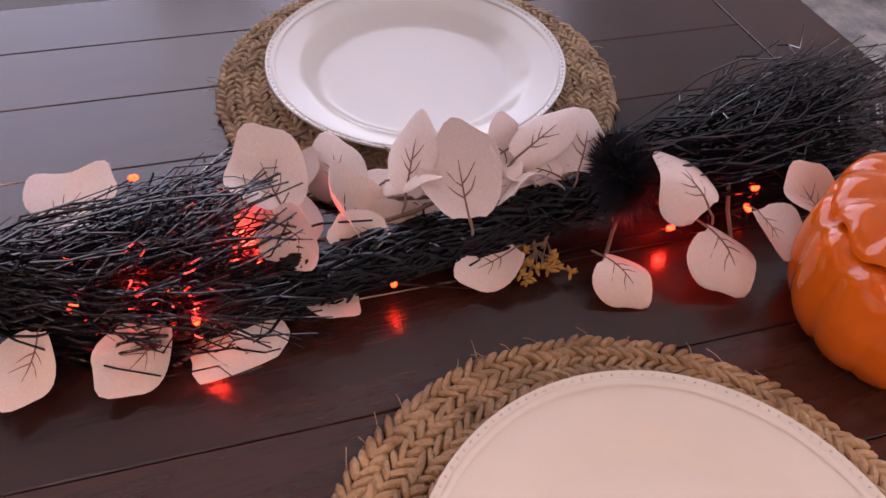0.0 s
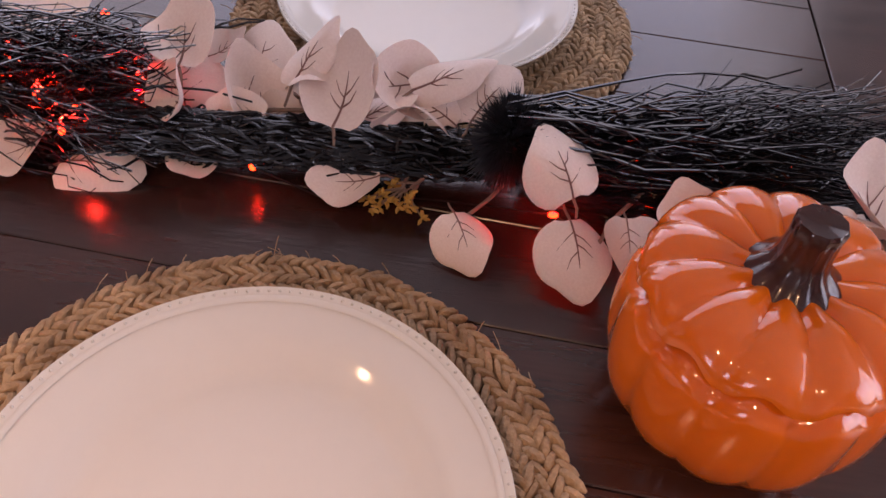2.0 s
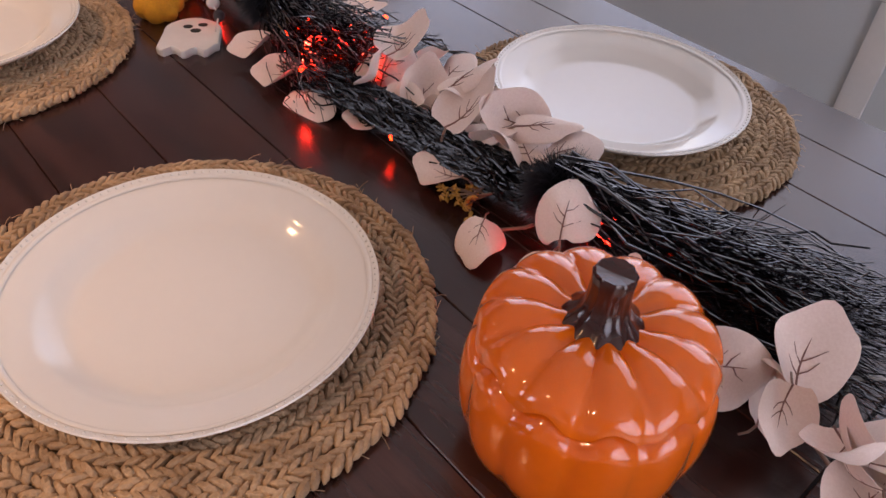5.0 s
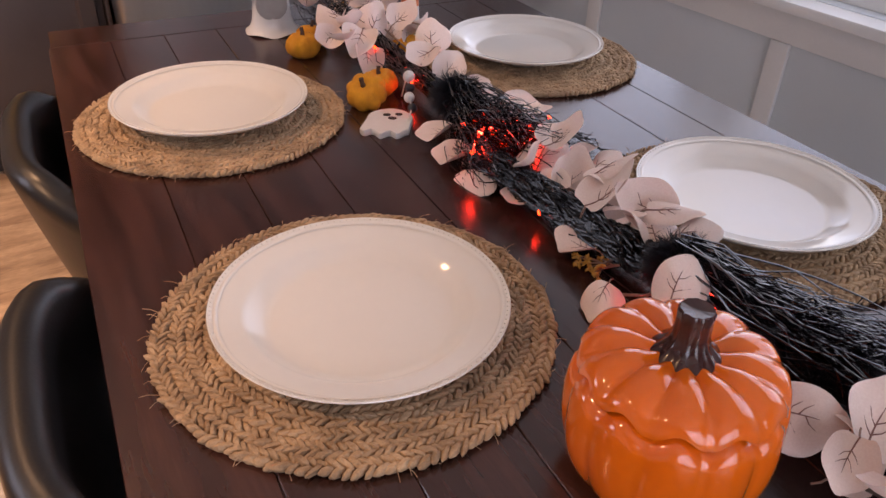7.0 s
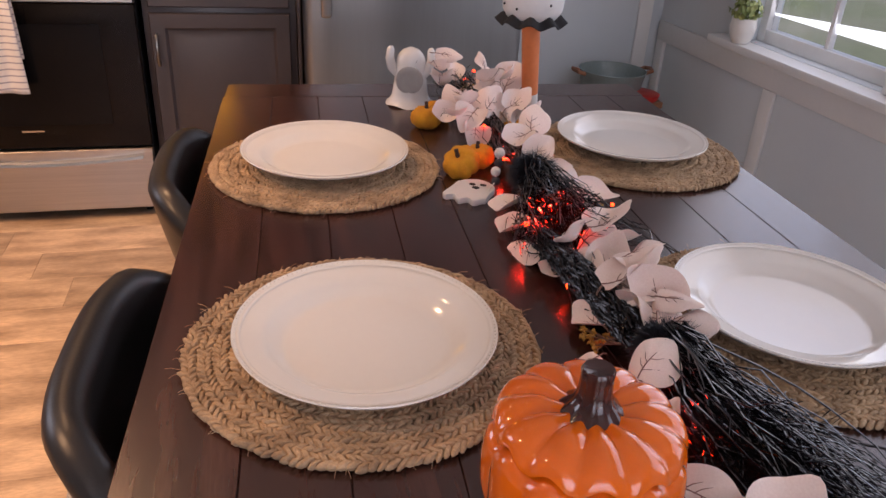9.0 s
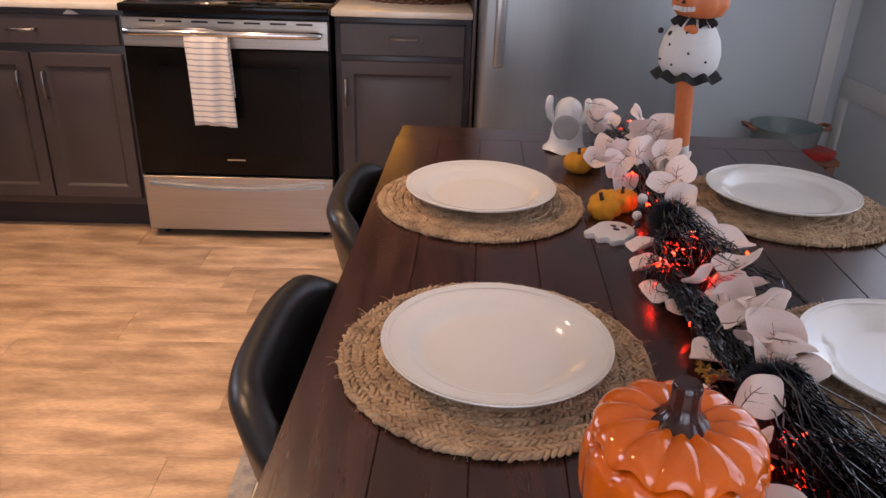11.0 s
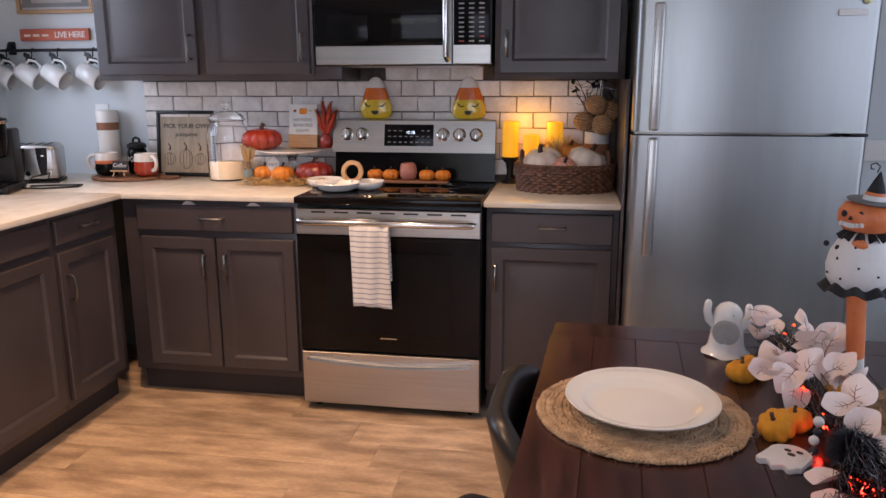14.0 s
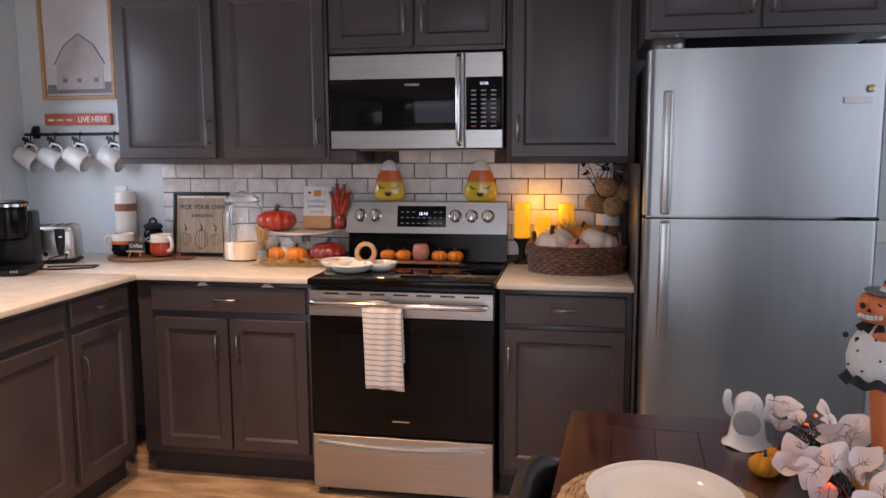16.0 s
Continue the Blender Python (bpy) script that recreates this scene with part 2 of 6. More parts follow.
floor = solo("floor", boxb(XL, XR, YF, YB, -0.1, -0.004), "gap", ID, "light oak plank floor with warm lamp light", "floor", kind="structure", smooth=0)


def window(name, m, w, z0, z1, cols, rows, label):
    """A white window in a hole of width w from x = 0; the room lies towards -y."""
    root = thing(name, m, label, "window", kind="structure")
    b = B()
    for x0, x1, a, c in ((-0.08, 0, z0 - 0.0, z1 + 0.09), (w, w + 0.08, z0 - 0.0, z1 + 0.09), (0, w, z1, z1 + 0.09)):
        b.box(x0, x1, -0.018, 0.0, a, c, 0.004)
    part("casing", b, "white", root)
    b = B()
    zm = (z0 + z1) / 2
    for x0, x1, a, c in ((0, 0.045, z0, z1), (w - 0.045, w, z0, z1), (0.045, w - 0.045, z0, z0 + 0.05), (0.045, w - 0.045, z1 - 0.05, z1), (0.045, w - 0.045, zm - 0.025, zm + 0.025)):
        b.box(x0, x1, 0.05, 0.10, a, c, 0.003)
    part("window_frame", b, "white", root)
    for k in range(1, cols):
        x = 0.045 + (w - 0.09) * k / cols
        part("muntin", boxb(x - 0.009, x + 0.009, 0.062, 0.088, z0 + 0.05, z1 - 0.05), "white", root, smooth=0)
    for k in range(1, rows):
        z = z0 + 0.05 + (z1 - z0 - 0.1) * k / rows
        if abs(z - zm) > 0.03:
            part("muntin", boxb(0.045, w - 0.045, 0.064, 0.086, z - 0.009, z + 0.009), "white", root, smooth=0)
    g = part("pane", boxb(0.045, w - 0.045, 0.073, 0.077, z0 + 0.05, z1 - 0.05), "glass", root, smooth=0)
    g.visible_shadow = False
    return root


window("window_1", pose(XR, -0.04, 0, 0, 0, -90), 0.76, 0.66, 2.05, 2, 4, "white double-hung window with grilles, bright daylight outside")
window("window_2", pose(XR, -1.04, 0, 0, 0, -90), 0.76, 0.66, 2.05, 2, 4, "white double-hung window with grilles, bright daylight outside")
window("window_5", pose(XR, -2.04, 0, 0, 0, -90), 0.76, 0.66, 2.05, 2, 4, "white double-hung window with grilles, bright daylight outside")
window("window_3", pose(XL, YF + 4.05, 0, 0, 0, 90), 1.3, 1.12, 2.08, 2, 2, "white window above the sink, bright daylight outside")
# this rear door is assumed and out of view, added for its daylight
window("window_4", pose(XR + 0.14 - 1.7, YF, 0, 0, 0, 180), 2.0, 0.08, 2.1, 2, 1, "assumed wide patio door behind the camera, added to let daylight in")
solo("window_sill", boxb(XR - 0.085, XR + 0.05, -2.95, 0.10, 0.625, 0.658, 0.006), "white", ID, "white painted window sill", "sill", kind="structure")


def wainscot(name, m, length, top, stiles):
    """Board-and-frame panelling on a wall; x along the wall, the room towards -y."""
    root = thing(name, m, "white painted frame panelling on the wall", "panelling", kind="structure")
    part("rail", boxb(0, length, -0.018, -0.001, top - 0.09, top, 0.004), "white", root)
    part("baseboard", boxb(0, length, -0.02, -0.001, 0, 0.14, 0.004), "white", root)
    for x in stiles:
        part("stile", boxb(x, x + 0.07, -0.016, -0.001, 0.141, top - 0.091, 0.003), "white", root)
    return root


wainscot("panelling_east", pose(XR, YB - 0.02, 0, 0, 0, -90), 5.3, 0.61, [0.0, 0.86, 1.72, 2.58, 3.44, 4.3])
wainscot("panelling_north", pose(2.14, YB, 0), XR - 2.14 - 0.02, 1.12, [0.05, 0.78])

# ---- kitchen units ----
DOOR = [(0.0, 0.004), (0.003, 0.0), (0.048, 0.0), (0.052, 0.003), (0.058, 0.010), (0.066, 0.011), (0.086, 0.006)]
DRAWER = [(0.0, 0.004), (0.004, 0.0)]


def pull(parent, x, z, upright, y=0.0, size=0.10):
    """An arched bar pull on a front in the plane y."""
    h = size / 2
    arc = [(-h, 0), (-h, -0.022), (-h * 0.8, -0.030), (0, -0.033), (h * 0.8, -0.030), (h, -0.022), (h, 0)]
    b = B()
    b.tube([(x, y + d, z + s) if upright else (x + s, y + d, z) for s, d in arc], 0.0052, 8)
    part("handle", b, "pull", parent, "dark nickel bar handle")


def unit(name, m, x0, x1, z0, z1, depth, fronts, label, kick=True):
    """A cabinet whose doors lie in y = 0 and whose case reaches to y = depth. fronts: (kind, x0, x1, z0, z1, handle x, handle z, upright)."""
    root = thing(name, m, label, "cabinet", "kitchen cabinets")
    part("body", boxb(x0, x1, 0.021, depth, z0, z1, 0.002), "cab", root)
    if kick:
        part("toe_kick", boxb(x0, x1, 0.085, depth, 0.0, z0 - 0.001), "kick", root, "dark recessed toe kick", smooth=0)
    for kind, a, c, d, e, hx, hz, up in fronts:
        b = B()
        b.panel(a, c, d, e, DOOR if kind == "door" else DRAWER, 0.020)
        f = part(kind, b, "cab", root, smooth=30)
        if hx is not None:
            pull(f, hx, hz, up)
    return root


YD = 0.045
unit("base_cabinet", pose(0, YD, 0), -0.80, -0.012, 0.115, 0.889, 0.59,
     [("drawer", -0.727, -0.029, 0.757, 0.868, -0.38, 0.814, False), ("door", -0.715, -0.381, 0.150, 0.728, -0.425, 0.607, True),
      ("door", -0.373, -0.029, 0.150, 0.728, -0.330, 0.607, True)], "dark brown-grey base cabinet with two doors, drawer ajar")
unit("base_cabinet", pose(0, YD, 0), 0.772, 1.285, 0.115, 0.889, 0.59,
     [("drawer", 0.792, 1.262, 0.748, 0.868, 1.03, 0.815, False), ("door", 0.792, 1.262, 0.150, 0.728, 0.812, 0.607, True)],
     "narrow dark brown-grey base cabinet beside the stove")
# the run under the window: its fronts look to +x
unit("base_cabinet", pose(-0.80, 0, 0, 0, 0, 90), -0.395, 0.03, 0.115, 0.889, 0.90,
     [("drawer", -0.373, -0.010, 0.772, 0.868, -0.19, 0.825, False), ("door", -0.373, -0.022, 0.150, 0.742, -0.338, 0.60, True)],
     "dark brown-grey base cabinet in the run under the window")
unit("sink_cabinet", pose(-0.80, 0, 0, 0, 0, 90), -1.42, -0.397, 0.115, 0.889, 0.90,
     [("drawer", -1.40, -0.415, 0.772, 0.868, None, 0, False), ("door", -1.40, -0.912, 0.150, 0.742, -0.95, 0.62, True), ("door", -0.905, -0.415, 0.150, 0.742, -0.86, 0.62, True)],
     "dark brown-grey sink base cabinet with a false drawer front")

YU = 0.31
unit("wall_cabinet", pose(0, YU, 0), -1.02, -0.006, 1.378, 2.15, 0.325,
     [("door", -1.005, -0.532, 1.402, 2.13, -0.560, 1.52, True), ("door", -0.492, -0.018, 1.402, 2.13, -0.046, 1.52, True)], "dark brown-grey wall cabinet with two doors", kick=False)
unit("wall_cabinet", pose(0, YU, 0), 0.0, 0.765, 1.848, 2.15, 0.325,
     [("door", 0.012, 0.379, 1.866, 2.13, 0.345, 1.975, True), ("door", 0.387, 0.754, 1.866, 2.13, 0.423, 1.975, True)], "short dark wall cabinet above the microwave", kick=False)
unit("wall_cabinet", pose(0, YU, 0), 0.772, 1.297, 1.378, 2.15, 0.325,
     [("door", 0.795, 1.272, 1.402, 2.13, 0.823, 1.52, True)], "dark brown-grey wall cabinet with one door", kick=False)
unit("fridge_cabinet", pose(0, 0.0, 0), 1.300, 2.13, 1.825, 2.17, 0.635,
     [("door", 1.315, 1.688, 1.85, 2.15, 1.658, 1.955, True), ("door", 1.696, 2.115, 1.85, 2.15, 1.726, 1.955, True)], "deep dark cabinet above the refrigerator", kick=False)
solo("side_panel", boxb(1.288, 1.300, 0.03, 0.636, 0.0, 1.377, 0.001), "cab", ID, "dark painted panel beside the refrigerator", "panel")
solo("cabinet_light_rail", boxb(-0.004, 0.115, 0.33, 0.633, 1.381, 1.435, 0.002), "cab", ID, "dark filler strip under the wall cabinets", "trim")

# worktops
b = B()
b.box(-1.755, -0.004, 0.024, 0.637, 0.891, 0.915, 0.004)
b.box(-1.755, -0.774, -1.45, 0.0235, 0.891, 0.915, 0.004)
solo("worktop", b, "counter", ID, "pale cream quartz worktop turning the corner", "worktop")
solo("worktop", boxb(0.764, 1.2865, 0.024, 0.637, 0.891, 0.915, 0.004), "counter", ID, "short pale cream quartz worktop beside the stove", "worktop")
# sink
sink = thing("sink", pose(-1.30, -0.80, 0.9155), "stainless steel sink set in the worktop", "sink")
b = B()
b.rings([[(-0.20 + i, -0.28 + i, z), (0.20 - i, -0.28 + i, z), (0.20 - i, 0.28 - i, z), (-0.20 + i, 0.28 - i, z)] for i, z in ((0, 0.0), (0, 0.004), (0.02, 0.004), (0.03, 0.001))])
part("rim", b, "steel", sink)

# ---- stove ----
stove = thing("stove", pose(0, 0, 0), "stainless steel electric range with black glass top and door", "stove")
part("body", boxb(0.002, 0.757, 0.03, 0.60, 0.03, 0.893, 0.003), "black", stove)
for fx in (0.05, 0.71):
    for fy in (0.07, 0.55):
        part("foot", one(B.tube, [(fx, fy, 0.0), (fx, fy, 0.03)], 0.014, 8), "black", stove)
b = B()
b.panel(0.003, 0.757, 0.035, 0.268, [(0.0, 0.005), (0.004, 0.0)], 0.028)
dr = part("drawer", b, "steel", stove, "brushed steel warming drawer")
b = B()
n = 16
b.rings([[(0.035 + 0.69 * i / n, y, 0.238 - 0.020 * math.sin(math.pi * i / n) + dz) for y, dz in ((-0.001, 0.011), (-0.022, 0.008), (-0.026, -0.001), (-0.001, -0.008))] for i in range(n + 1)])
part("handle", b, "chrome", dr, "curved polished handle lip")
b = B()
b.panel(0.003, 0.757, 0.276, 0.766, [(0.0, 0.004), (0.003, 0.0)], 0.028)
od = part("oven_door", b, "bglass", stove, "black glass oven door")
b = B()
b.panel(0.12, 0.64, 0.36, 0.70, [(0.0, 0.0), (0.006, 0.0)], 0.002)
part("window", b, "blackgloss", od, at=pose(0, -0.0025, 0))
part("badge", boxb(0.345, 0.415, -0.0025, -0.0005, 0.336, 0.342), "chrome", od, "small pale maker's mark", smooth=0)
b = B()
b.panel(0.003, 0.757, 0.767, 0.876, [(0.0, 0.004), (0.004, -0.002)], 0.028)
part("door_rail", b, "steel", stove, "brushed steel strip above the oven glass")
for k in range(7):
    x = 0.07 + k * 0.095
    part("vent_slot", boxb(x, x + 0.06, -0.0032, -0.001, 0.858, 0.865), "black", stove, smooth=0)
b = B()
b.tube([(0.03, -0.002, 0.828), (0.032, -0.040, 0.828), (0.06, -0.052, 0.828), (0.70, -0.052, 0.828), (0.726, -0.040, 0.828), (0.728, -0.002, 0.828)], [0.012, 0.013, 0.013, 0.013, 0.013, 0.012], 12)
part("handle", b, "chrome", stove, "polished steel oven handle bar")
part("cooktop", boxb(0.0, 0.760, -0.012, 0.545, 0.894, 0.922, 0.006), "bglass", stove, "black glass ceramic cooktop")
for cx, cy, cr in ((0.20, 0.15, 0.10), (0.56, 0.15, 0.085), (0.20, 0.40, 0.075), (0.56, 0.40, 0.10)):
    b = B()
    b.lathe([(cr, 0), (cr, 0.0006), (cr - 0.003, 0.0006), (cr - 0.003, 0)], 40, caps=(False, False))
    part("burner_ring", b, "pull", stove, at=pose(cx, cy, 0.9222))
b = B()
b.rings([[(x, 0.545, 0.923), (x, 0.60, 0.923), (x, 0.60, 1.05), (x, 0.555, 1.05)] for x in (0.005, 0.755)])
part("back_guard", b, "blackgloss", stove, smooth=20)
b = B()
b.rings([[(x, 0.528, 1.052), (x, 0.600, 1.052), (x, 0.600, 1.197), (x, 0.572, 1.200), (x, 0.556, 1.194)] for x in (0.0, 0.757)])
cp = part("control_panel", b, "steel", stove, "brushed steel control panel", smooth=25)
tilt = math.degrees(math.atan2(0.028, 0.142))
PF = pose(0, 0.5275, 1.052, -tilt)
b = B()
b.box(0.245, 0.475, -0.003, 0.004, 0.030, 0.128, 0.002)
part("display", b, "blackgloss", cp, "black touch display", at=PF)
M["led"] = mat("display_digits", (0.75, 0.88, 1.0), 0.5, emit=1.4)
M["dim"] = mat("faint_print", (0.30, 0.30, 0.31), 0.6)


def words(name, text, size, m, material, parent=None, label="", bold=0.0, space=1.0, align="CENTER"):
    """Lettering as a thin mesh, upright in the plane y = 0 and read from -y."""
    cu = bpy.data.curves.new(name, "FONT")
    cu.body, cu.size, cu.align_x, cu.extrude, cu.offset, cu.space_character, cu.resolution_u = text, size, align, 0.0004, bold, space, 2
    tmp = bpy.data.objects.new(name, cu)
    scene.collection.objects.link(tmp)
    me = bpy.data.meshes.new_from_object(tmp.evaluated_get(bpy.context.evaluated_depsgraph_get()))
    bpy.data.objects.remove(tmp)
    me.materials.clear()
    me.materials.append(M[material])
    ob = new(name, me)
    if parent:
        ob.parent = parent
    ob.matrix_basis = m @ pose(0, 0, 0, 90)
    return tagged(ob, label)


words("clock_digits", "12:10", 0.019, PF @ pose(0.368, -0.0038, 0.085), "led", cp, "pale blue clock digits")
for r_ in range(3):
    for c_ in range(8):
        if not (2 < c_ < 6 and r_ == 2):
            x = 0.262 + c_ * 0.026
            part("print", boxb(x, x + 0.014, -0.0036, -0.0028, 0.045 + r_ * 0.026, 0.049 + r_ * 0.026), "dim", cp, smooth=0, at=PF)


def knob(x):
    k = B()
    k.lathe([(0.030, 0.0), (0.030, 0.004), (0.024, 0.008), (0.022, 0.026), (0.019, 0.030)], 20)
    k.box(-0.005, 0.005, -0.022, 0.022, 0.030, 0.036, 0.002)
    part("knob", k, "chrome", cp, "silver control knob", at=PF @ pose(x, 0, 0.082, 90))


for kx in (0.068, 0.140, 0.520, 0.595, 0.670):
    knob(kx)

# towel over the oven handle
def towel():
    b, n, k = B(), 18, 26
    x0, x1, top = 0.243, 0.402, 0.843
    for side, (yb, low) in enumerate(((-0.068, 0.492), (-0.036, 0.60))):
        rows = []
        for j in range(k + 1):
            z = top - (top - low) * j / k
            row = []
            for i in range(n + 1):
                u = i / n
                w = 0.005 * math.sin(u * 9 + 1) * min(1, j / 8) + 0.004 * math.sin(u * 17 + j * 0.12)
                y = yb + w * (1 - side * 0.6)
                if j < 3:
                    y += (0.052 * -1 - yb) * (1 - j / 3)
                row.append((x0 + (x1 - x0) * u + 0.010 * j / k * (1 if side == 0 else 0.6), y, z + 0.004 * math.sin(u * 5)))
            rows.append(row)
        b.rings(rows, closed=False, caps=(False, False))
    ob = solo("kitchen_towel", b, "towel", ID, "white kitchen towel with thin grey stripes over the oven handle", "towel")
    md = ob.modifiers.new("thick", "SOLIDIFY")
    md.thickness = 0.003
    return ob


def striped(name, base, line, period, width):
    m = mat(name, base, 0.9, fine=0.12, fscale=400, bump=0.3)
    n, l = m.node_tree.nodes, m.node_tree.links
    p = n["Principled BSDF"]
    src = p.inputs["Base Color"].links[0].from_socket
    tc, sx, w = n.new("ShaderNodeTexCoord"), n.new("ShaderNodeSeparateXYZ"), n.new("ShaderNodeMath")
    l.new(tc.outputs["Object"], sx.inputs[0])
    w.operation = "MULTIPLY"
    w.inputs[1].default_value = 1 / period
    l.new(sx.outputs["Z"], w.inputs[0])
    fr, lt, mx = n.new("ShaderNodeMath"), n.new("ShaderNodeMath"), n.new("ShaderNodeMix")
    fr.operation, lt.operation, mx.data_type = "FRACT", "LESS_THAN", "RGBA"
    lt.inputs[1].default_value = width
    l.new(w.outputs[0], fr.inputs[0]), l.new(fr.outputs[0], lt.inputs[0]), l.new(lt.outputs[0], mx.inputs["Factor"])
    l.new(src, mx.inputs["A"])
    mx.inputs["B"].default_value = (*line, 1)
    l.new(mx.outputs["Result"], p.inputs["Base Color"])
    return m


M["towel"] = striped("towel_cloth", (0.72, 0.69, 0.66), (0.30, 0.29, 0.32), 0.021, 0.22)
towel()

# ---- microwave ----
mw = thing("microwave", pose(0, 0.33, 1.437), "stainless steel over-range microwave with black door", "microwave")
part("body", boxb(0.001, 0.758, 0.022, 0.305, 0.0, 0.405, 0.003), "black", mw)
b = B()
b.panel(0.0, 0.592, 0.002, 0.403, [(0.0, 0.004), (0.004, 0.0)], 0.021)
md_ = part("door", b, "steel", mw, "brushed steel microwave door")
part("glass", boxb(0.004, 0.555, -0.003, 0.001, 0.080, 0.300, 0.001), "bglass", md_, "black glass door panel")
part("window", boxb(0.06, 0.235, -0.0042, -0.0022, 0.10, 0.205, 0.0005), "blackgloss", md_)
part("badge", boxb(0.335, 0.400, -0.0042, -0.0022, 0.268, 0.277), "chrome", md_, "small pale maker's mark", smooth=0)
b = B()
b.tube([(0.572, -0.002, 0.022), (0.572, -0.030, 0.035), (0.572, -0.040, 0.12), (0.572, -0.043, 0.20), (0.572, -0.040, 0.29), (0.572, -0.030, 0.375), (0.572, -0.002, 0.388)], 0.012, 12)
part("handle", b, "chrome", md_, "curved polished handle")
b = B()
b.panel(0.596, 0.757, 0.002, 0.403, [(0.0, 0.004), (0.004, 0.0)], 0.021)
cpm = part("control_side", b, "steel", mw, "steel control side with black keypad")
part("keypad", boxb(0.600, 0.753, -0.003, 0.001, 0.080, 0.300, 0.001), "blackgloss", cpm)
words("clock_digits", "12:10", 0.016, pose(0.676, -0.0035, 0.268), "led", cpm, "white clock digits")
M["print"] = mat("pale_print", (0.42, 0.42, 0.43), 0.6)
M["redprint"] = mat("red_print", (0.5, 0.08, 0.06), 0.6)
for r_ in range(9):
    for c_ in range(3):
        x = 0.622 + c_ * 0.042
        part("key", boxb(x, x + 0.022, -0.0040, -0.0028, 0.093 + r_ * 0.0185, 0.0985 + r_ * 0.0185), "redprint" if (r_, c_) in ((0, 0), (1, 2)) else "print", cpm, smooth=0)
part("grease_filter", boxb(0.05, 0.70, 0.05, 0.27, -0.006, -0.001, 0.002), "steel", mw)

# ---- refrigerator ----
fr = thing("refrigerator", pose(1.305, -0.08, 0), "stainless steel top-freezer refrigerator", "refrigerator")
part("body", boxb(0.012, 0.773, 0.075, 0.70, 0.03, 1.755, 0.006), "pull", fr, "dark grey cabinet sides")


def fridge_door(name, z0, z1):
    b, n = B(), 14
    prof = [(0.0, 0.070)] + [(0.028 - 0.028 * math.cos(a), 0.030 - 0.030 * math.sin(a)) for a in (0.0, 0.5, 1.0, 1.57)]
    prof += [(0.785 / 2, -0.004)] + [(0.757 + 0.028 * math.sin(a), 0.030 - 0.030 * math.cos(a)) for a in (0.0, 0.5, 1.0, 1.57)] + [(0.785, 0.070)]
    b.rings([[(x, y, z) for x, y in prof] for z in (z0, z1)])
    return part(name, b, "steelv", fr, "brushed steel refrigerator door", smooth=50)


up, lo = fridge_door("freezer_door", 1.195, 1.775), fridge_door("fridge_door", 0.055, 1.182)


def fridge_handle(parent, z0, z1):
    b = B()
    b.box(0.052, 0.086, -0.052, -0.034, z0, z1, 0.008)
    b.box(0.058, 0.080, -0.036, 0.004, z0 + 0.005, z0 + 0.04, 0.004)
    b.box(0.058, 0.080, -0.036, 0.004, z1 - 0.04, z1 - 0.005, 0.004)
    part("handle", b, "steel", parent, "long bright steel handle")


fridge_handle(up, 1.202, 1.630), fridge_handle(lo, 0.75, 1.176)
part("badge", boxb(0.645, 0.735, -0.0075, -0.002, 1.580, 1.600, 0.001), "white", up, "small pale maker's plate")
part("hinge", boxb(0.72, 0.78, -0.005, 0.09, 1.1835, 1.1935, 0.002), "black", fr)
part("top_hinge", boxb(0.70, 0.77, 0.0, 0.09, 1.776, 1.790, 0.004), "black", fr)
b = B()
b.lathe([(0.013, 0), (0.013, 0.004), (0.007, 0.007)], 16)
M["brass"] = mat("pale_brass", (0.62, 0.55, 0.30), 0.35, 0.6)
solo("fridge_magnet", b, ["brass"], pose(2.035, -0.084, 1.628, 90), "small round brass fridge magnet", "magnet")
b = B()
b.lathe([(0.060, 0.0), (0.062, 0.02), (0.060, 0.045), (0.048, 0.062), (0.047, 0.062), (0.057, 0.044), (0.058, 0.02), (0.057, 0.004)], 28)
solo("glass_container", b, "glass", pose(1.385, 0.02, 1.776), "clear upturned glass bowl on the refrigerator", "bowl")
b = B()
b.box(-0.10, 0.10, -0.08, 0.08, 0, 0.006, 0.001)
b.box(-0.06, 0.12, -0.06, 0.07, 0.0065, 0.011, 0.001)
solo("paper_stack", b, "white", pose(1.93, 0.10, 1.776, 0, 0, 12), "few loose sheets of paper on the refrigerator", "paper")

# ---- tiles ----
splash = solo("backsplash", boxb(-0.985, 1.287, 0.628, 0.6395, 0.916, 1.445), "grout", ID, "white brick-shaped wall tiles with dark grout", "backsplash", kind="structure", smooth=0)
TILE_W, TILE_H = 0.1525, 0.0715


def tile_mesh(w, seed):
    r, b = random.Random(seed), B()
    e = [0.0016 * r.uniform(-1, 1) for _ in range(8)]
    x0, x1, z0, z1 = -w / 2 + 0.0017, w / 2 - 0.0017, -TILE_H / 2 + 0.0017, TILE_H / 2 - 0.0017
    b.rings([[(x0 + i + e[0], y, z0 + i + e[1]), (x1 - i + e[2], y, z0 + i + e[3]), (x1 - i + e[4], y, z1 - i + e[5]), (x0 + i + e[6], y, z1 - i + e[7])] for i, y in ((0, 0.0), (0, -0.006), (0.003, -0.009))], caps=(False, True))
    return b.mesh("tile", "tile", 30)


